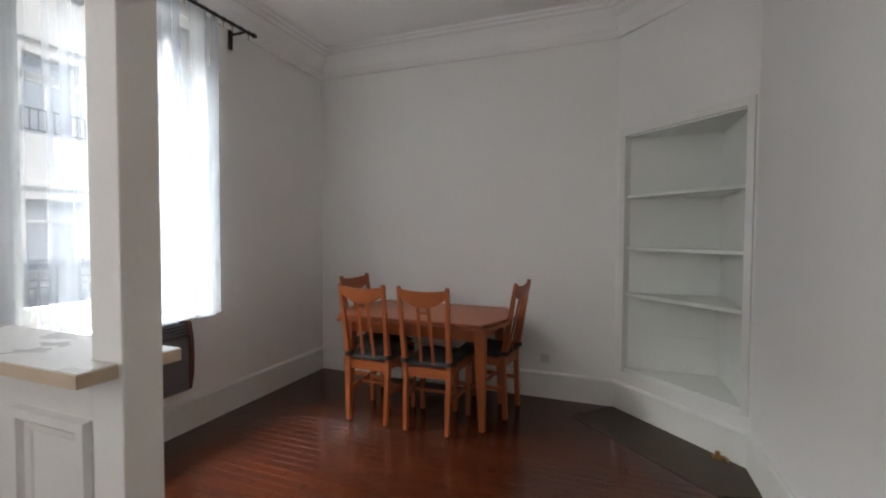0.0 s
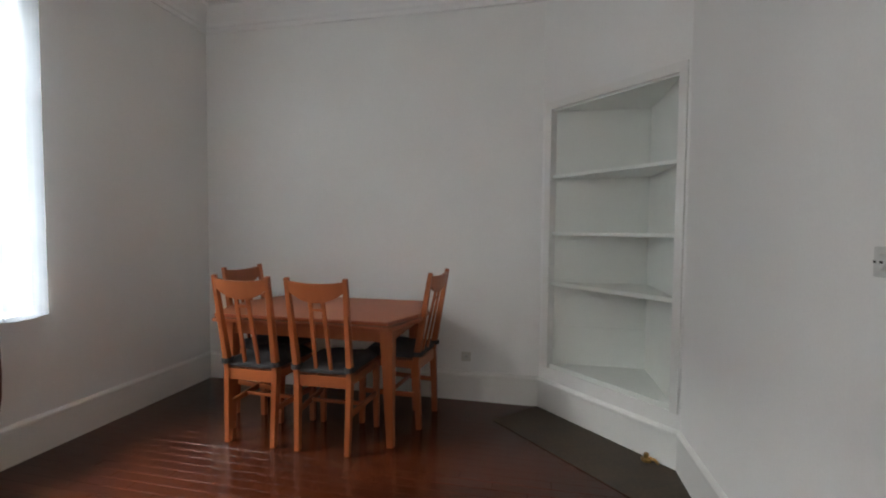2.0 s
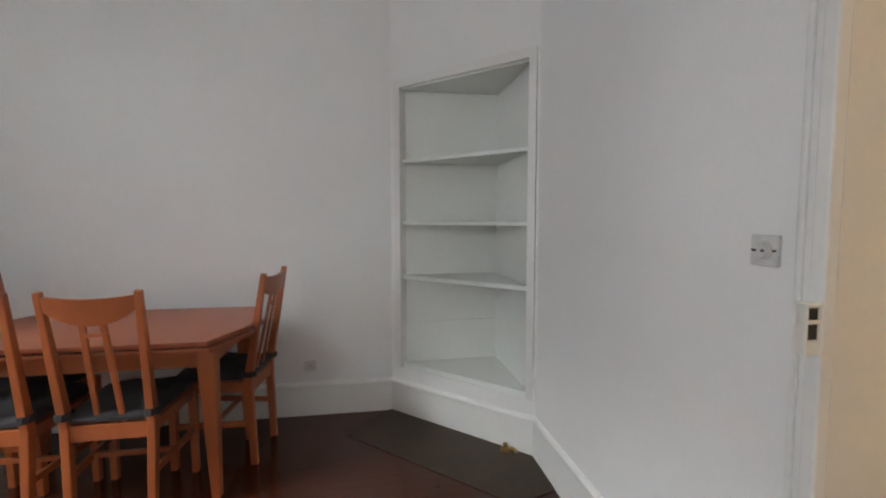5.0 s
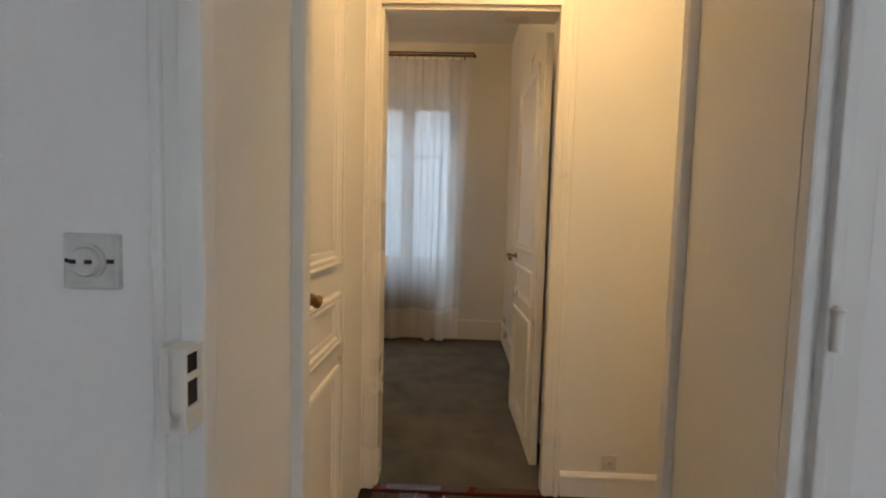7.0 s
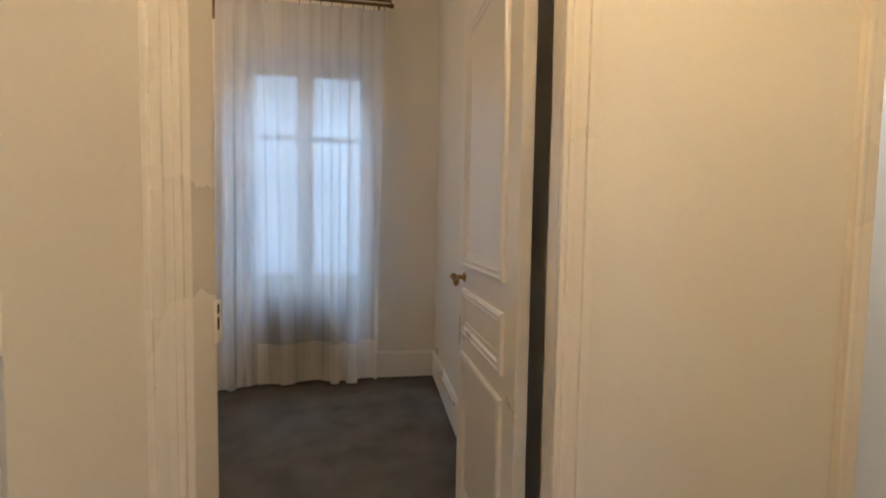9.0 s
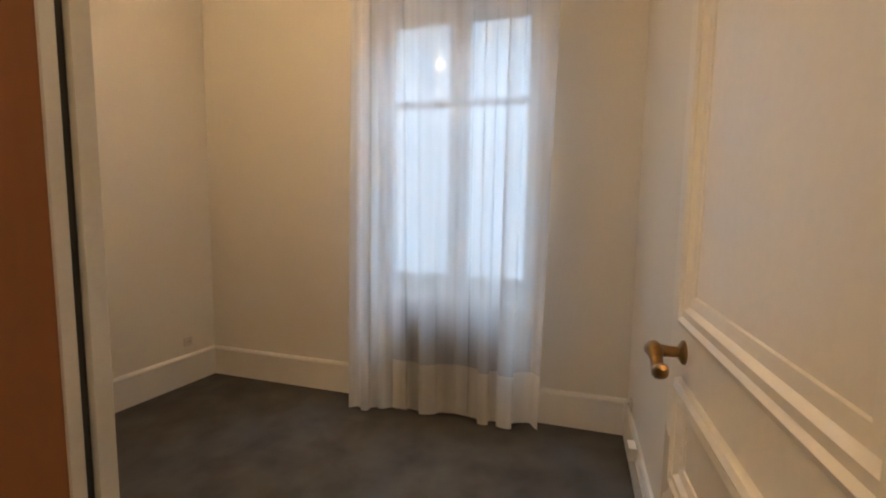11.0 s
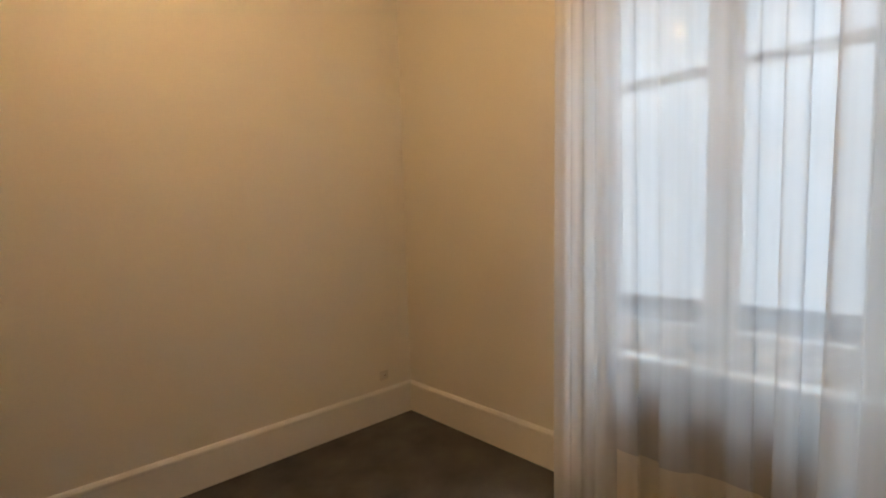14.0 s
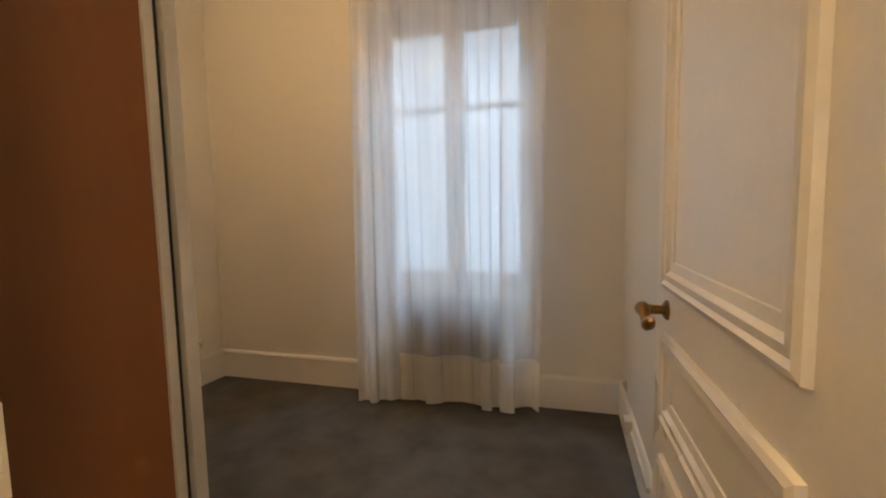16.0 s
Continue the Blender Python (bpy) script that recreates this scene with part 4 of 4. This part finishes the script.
# ---- outside ----
structure(solid("ground", M_ROAD, ((-600, -600, -0.9), (-3.2, 600, -0.55))), "grey asphalt street running past the window", "ground")
structure(solid("courtyard_ground", M_ROAD, ((5.3, -40, -0.9), (60, 40, -0.55))), "grey courtyard ground", "ground")


def town_house(place, turn, width, storeys, label):
    """A plastered house front with recessed windows, facing its own +x."""
    e = holder("town_house", place, turn)
    tagged(e, label, "house")
    st = 3.1
    bays = int(width / 2.2)
    gap = width / bays
    bm = bmesh.new()
    for k in range(storeys):
        z = k * st
        block(bm, (-0.4, -width / 2, z), (0, width / 2, z + 0.9))
        block(bm, (-0.4, -width / 2, z + 2.6), (0, width / 2, z + st))
        block(bm, (-0.4, -width / 2, z + 2.85), (0.12, width / 2, z + 3.0), 0.02)
        for j in range(bays + 1):
            y = -width / 2 + j * gap
            block(bm, (-0.4, max(-width / 2, y - 0.55), z + 0.9), (0, min(width / 2, y + 0.55), z + 2.6))
    block(bm, (-6, -width / 2, 0), (-0.5, width / 2, storeys * st))
    finish("wall", bm, M_FACADE, e)
    bm = bmesh.new()
    block(bm, (-6, -width / 2, storeys * st), (0.3, width / 2, storeys * st + 0.3), 0.03)
    finish("roof", bm, M_SKIRT, e)
    for k in range(storeys):
        for j in range(bays):
            y, z = -width / 2 + (j + 0.5) * gap, k * st
            w = bmesh.new()
            hw = gap / 2 - 0.55
            for a, b in ((-hw, -hw + 0.07), (-0.04, 0.04), (hw - 0.07, hw)):
                block(w, (-0.3, y + a, z + 0.9), (-0.24, y + b, z + 2.6))
            block(w, (-0.3, y - hw, z + 2.1), (-0.24, y + hw, z + 2.16))
            finish("window", w, M_TRIM, e)
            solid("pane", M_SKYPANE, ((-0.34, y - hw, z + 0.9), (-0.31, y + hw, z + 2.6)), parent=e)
    bm = bmesh.new()
    for k in range(1, storeys):
        for j in range(bays):
            y, z = -width / 2 + (j + 0.5) * gap, k * st
            hw = gap / 2 - 0.5
            for zz in (0.95, 1.4):
                block(bm, (0.02, y - hw, z + zz), (0.05, y + hw, z + zz + 0.03))
            for q in range(9):
                yy = y - hw + q * hw / 4
                block(bm, (0.025, yy - 0.008, z + 0.95), (0.042, yy + 0.008, z + 1.4))
    finish("window_guard", bm, M_BLACK, e)
    return e


town_house((-11.5, 2.0, -0.55), 0, 17.6, 5, "pale plastered street house with iron window guards")
house = town_house((-11.6, 20.0, -0.55), 0, 17.6, 6, "pale plastered corner street house")
# plain sheet made to glow, standing in for the daylit courtyard
M_PALE = bpy.data.materials.new("glowing_courtyard_backdrop")
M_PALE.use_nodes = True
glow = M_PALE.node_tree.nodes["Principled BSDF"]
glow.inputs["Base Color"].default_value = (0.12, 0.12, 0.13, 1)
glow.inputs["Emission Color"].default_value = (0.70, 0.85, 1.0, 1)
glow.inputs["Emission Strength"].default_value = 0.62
structure(solid("backdrop", M_PALE, ((13.0, -12, -0.6), (13.2, 14, 16))), "plain glowing pale bluish backdrop beyond the bedroom window", "backdrop")
shop = holder("shop_front", (-11.38, 1.1, -0.55))
tagged(shop, "dark shop front on the ground floor of the street house", "shop front")
solid("panel", M_SHOP, ((0, -1.9, 0), (0.12, 1.9, 2.8)), bevel=0.01, parent=shop)
solid("fascia", M_SHOP, ((0, -2.0, 2.8), (0.25, 2.0, 3.25)), bevel=0.02, parent=shop)


def parked_car(place, turn):
    e = holder("parked_car", place, turn)
    tagged(e, "dark parked hatchback car in the street", "car")
    side = [(-2.0, 0.35), (-2.05, 0.75), (-1.85, 0.95), (-1.25, 1.40), (0.35, 1.43), (1.05, 0.98), (1.9, 0.82), (2.05, 0.6), (2.0, 0.32)]
    bm = bmesh.new()
    lo = [bm.verts.new((x, -0.82 + (0.16 if z > 1.1 else 0), z)) for x, z in side]
    hi = [bm.verts.new((x, 0.82 - (0.16 if z > 1.1 else 0), z)) for x, z in side]
    for k in range(len(side)):
        q = (k + 1) % len(side)
        bm.faces.new((lo[k], lo[q], hi[q], hi[k]))
    bm.faces.new(lo[::-1])
    bm.faces.new(hi)
    bmesh.ops.bevel(bm, geom=list(bm.edges), offset=0.06, segments=2, affect="EDGES")
    finish("body", bm, M_CARPAINT, e, True)
    for x in (-1.3, 1.3):
        for y in (-0.78, 0.78):
            bm = bmesh.new()
            tube(bm, [(x, y - 0.1, 0.31), (x, y - 0.07, 0.31), (x, y + 0.07, 0.31), (x, y + 0.1, 0.31)], [0.24, 0.31, 0.31, 0.24], 20)
            finish("wheel", bm, M_BLACK, e, True)
    each("side_window", M_RAD, ((-1.1, -0.80, 0.98), (0.45, -0.70, 1.33)), ((-1.1, 0.70, 0.98), (0.45, 0.80, 1.33)), parent=e)
    return e


parked_car((-8.6, 3.9, -0.55), 88)
parked_car((-8.6, -1.4, -0.55), 91)

# ---- loose floor pieces ----
floor = bpy.data.objects["floor"]
PW, PL = 0.065, 0.46


def piece_mesh(name, lx, ly, h, mat):
    bm = bmesh.new()
    block(bm, (-lx / 2, -ly / 2, 0), (lx / 2, ly / 2, h), 0.0)
    top = [e for e in bm.edges if all(v.co.z > h * 0.9 for v in e.verts)]
    bmesh.ops.bevel(bm, geom=top, offset=0.0012, segments=1, affect="EDGES")
    me = bpy.data.meshes.new(name)
    bm.to_mesh(me)
    bm.free()
    me.materials.append(mat)
    return me


def hall_or_room(x, y):
    """Where parquet lies: dining room, doorway and hall."""
    if x < XR + 0.02:
        return XL - 0.05 < x and YB < y < YF + 0.03
    return x < X2 + 0.01 and CY < y < 0.80


strip = piece_mesh("floor_strip", PL - 0.0012, PW - 0.0012, 0.012, M_PARQUET)
rest = bmesh.new()
near = 0
row = 0
y = YB
while y < YF + 0.03:
    x = XL - (row * 0.173) % PL
    while x < X2:
        cx, cy = x + PL / 2, y + PW / 2
        if hall_or_room(cx, cy) or hall_or_room(cx + PL / 2, cy):
            lift = 0.00025 * math.sin(cx * 17.3 + cy * 41.7)
            if -2.0 < cx < 0.6 and 0.75 < cy < 1.85 and near < 300:
                o = new("floor_strip", strip)
                o.location = (cx, cy, -0.012 + lift)
                o.parent = floor
                near += 1
            else:
                block(rest, (x, y, -0.012 + lift), (x + PL - 0.0012, y + PW - 0.0012, lift))
        x += PL
    y += PW
    row += 1
M_PARQUET_FAR = M_PARQUET.copy()
M_PARQUET_FAR.name = "red_brown_parquet_far"
nodes, links = M_PARQUET_FAR.node_tree.nodes, M_PARQUET_FAR.node_tree.links
geo = nodes.new("ShaderNodeNewGeometry")                 # each strip of the joined part takes its own shade
for link in list(links):
    if link.from_node.type == "OBJECT_INFO":
        target = link.to_socket
        links.remove(link)
        links.new(geo.outputs["Random Per Island"], target)
far_part = finish("floor_strips", rest, M_PARQUET_FAR, floor)
tagged(far_part, kind="stuff")

tile = piece_mesh("tile", 0.297, 0.297, 0.008, M_TILE)
for i in range(9):
    for j in range(5):
        o = new("tile", tile)
        o.location = (X2 + 0.15 + i * 0.30, CY + 0.16 + j * 0.30, -0.008)
        o.parent = tile_bed
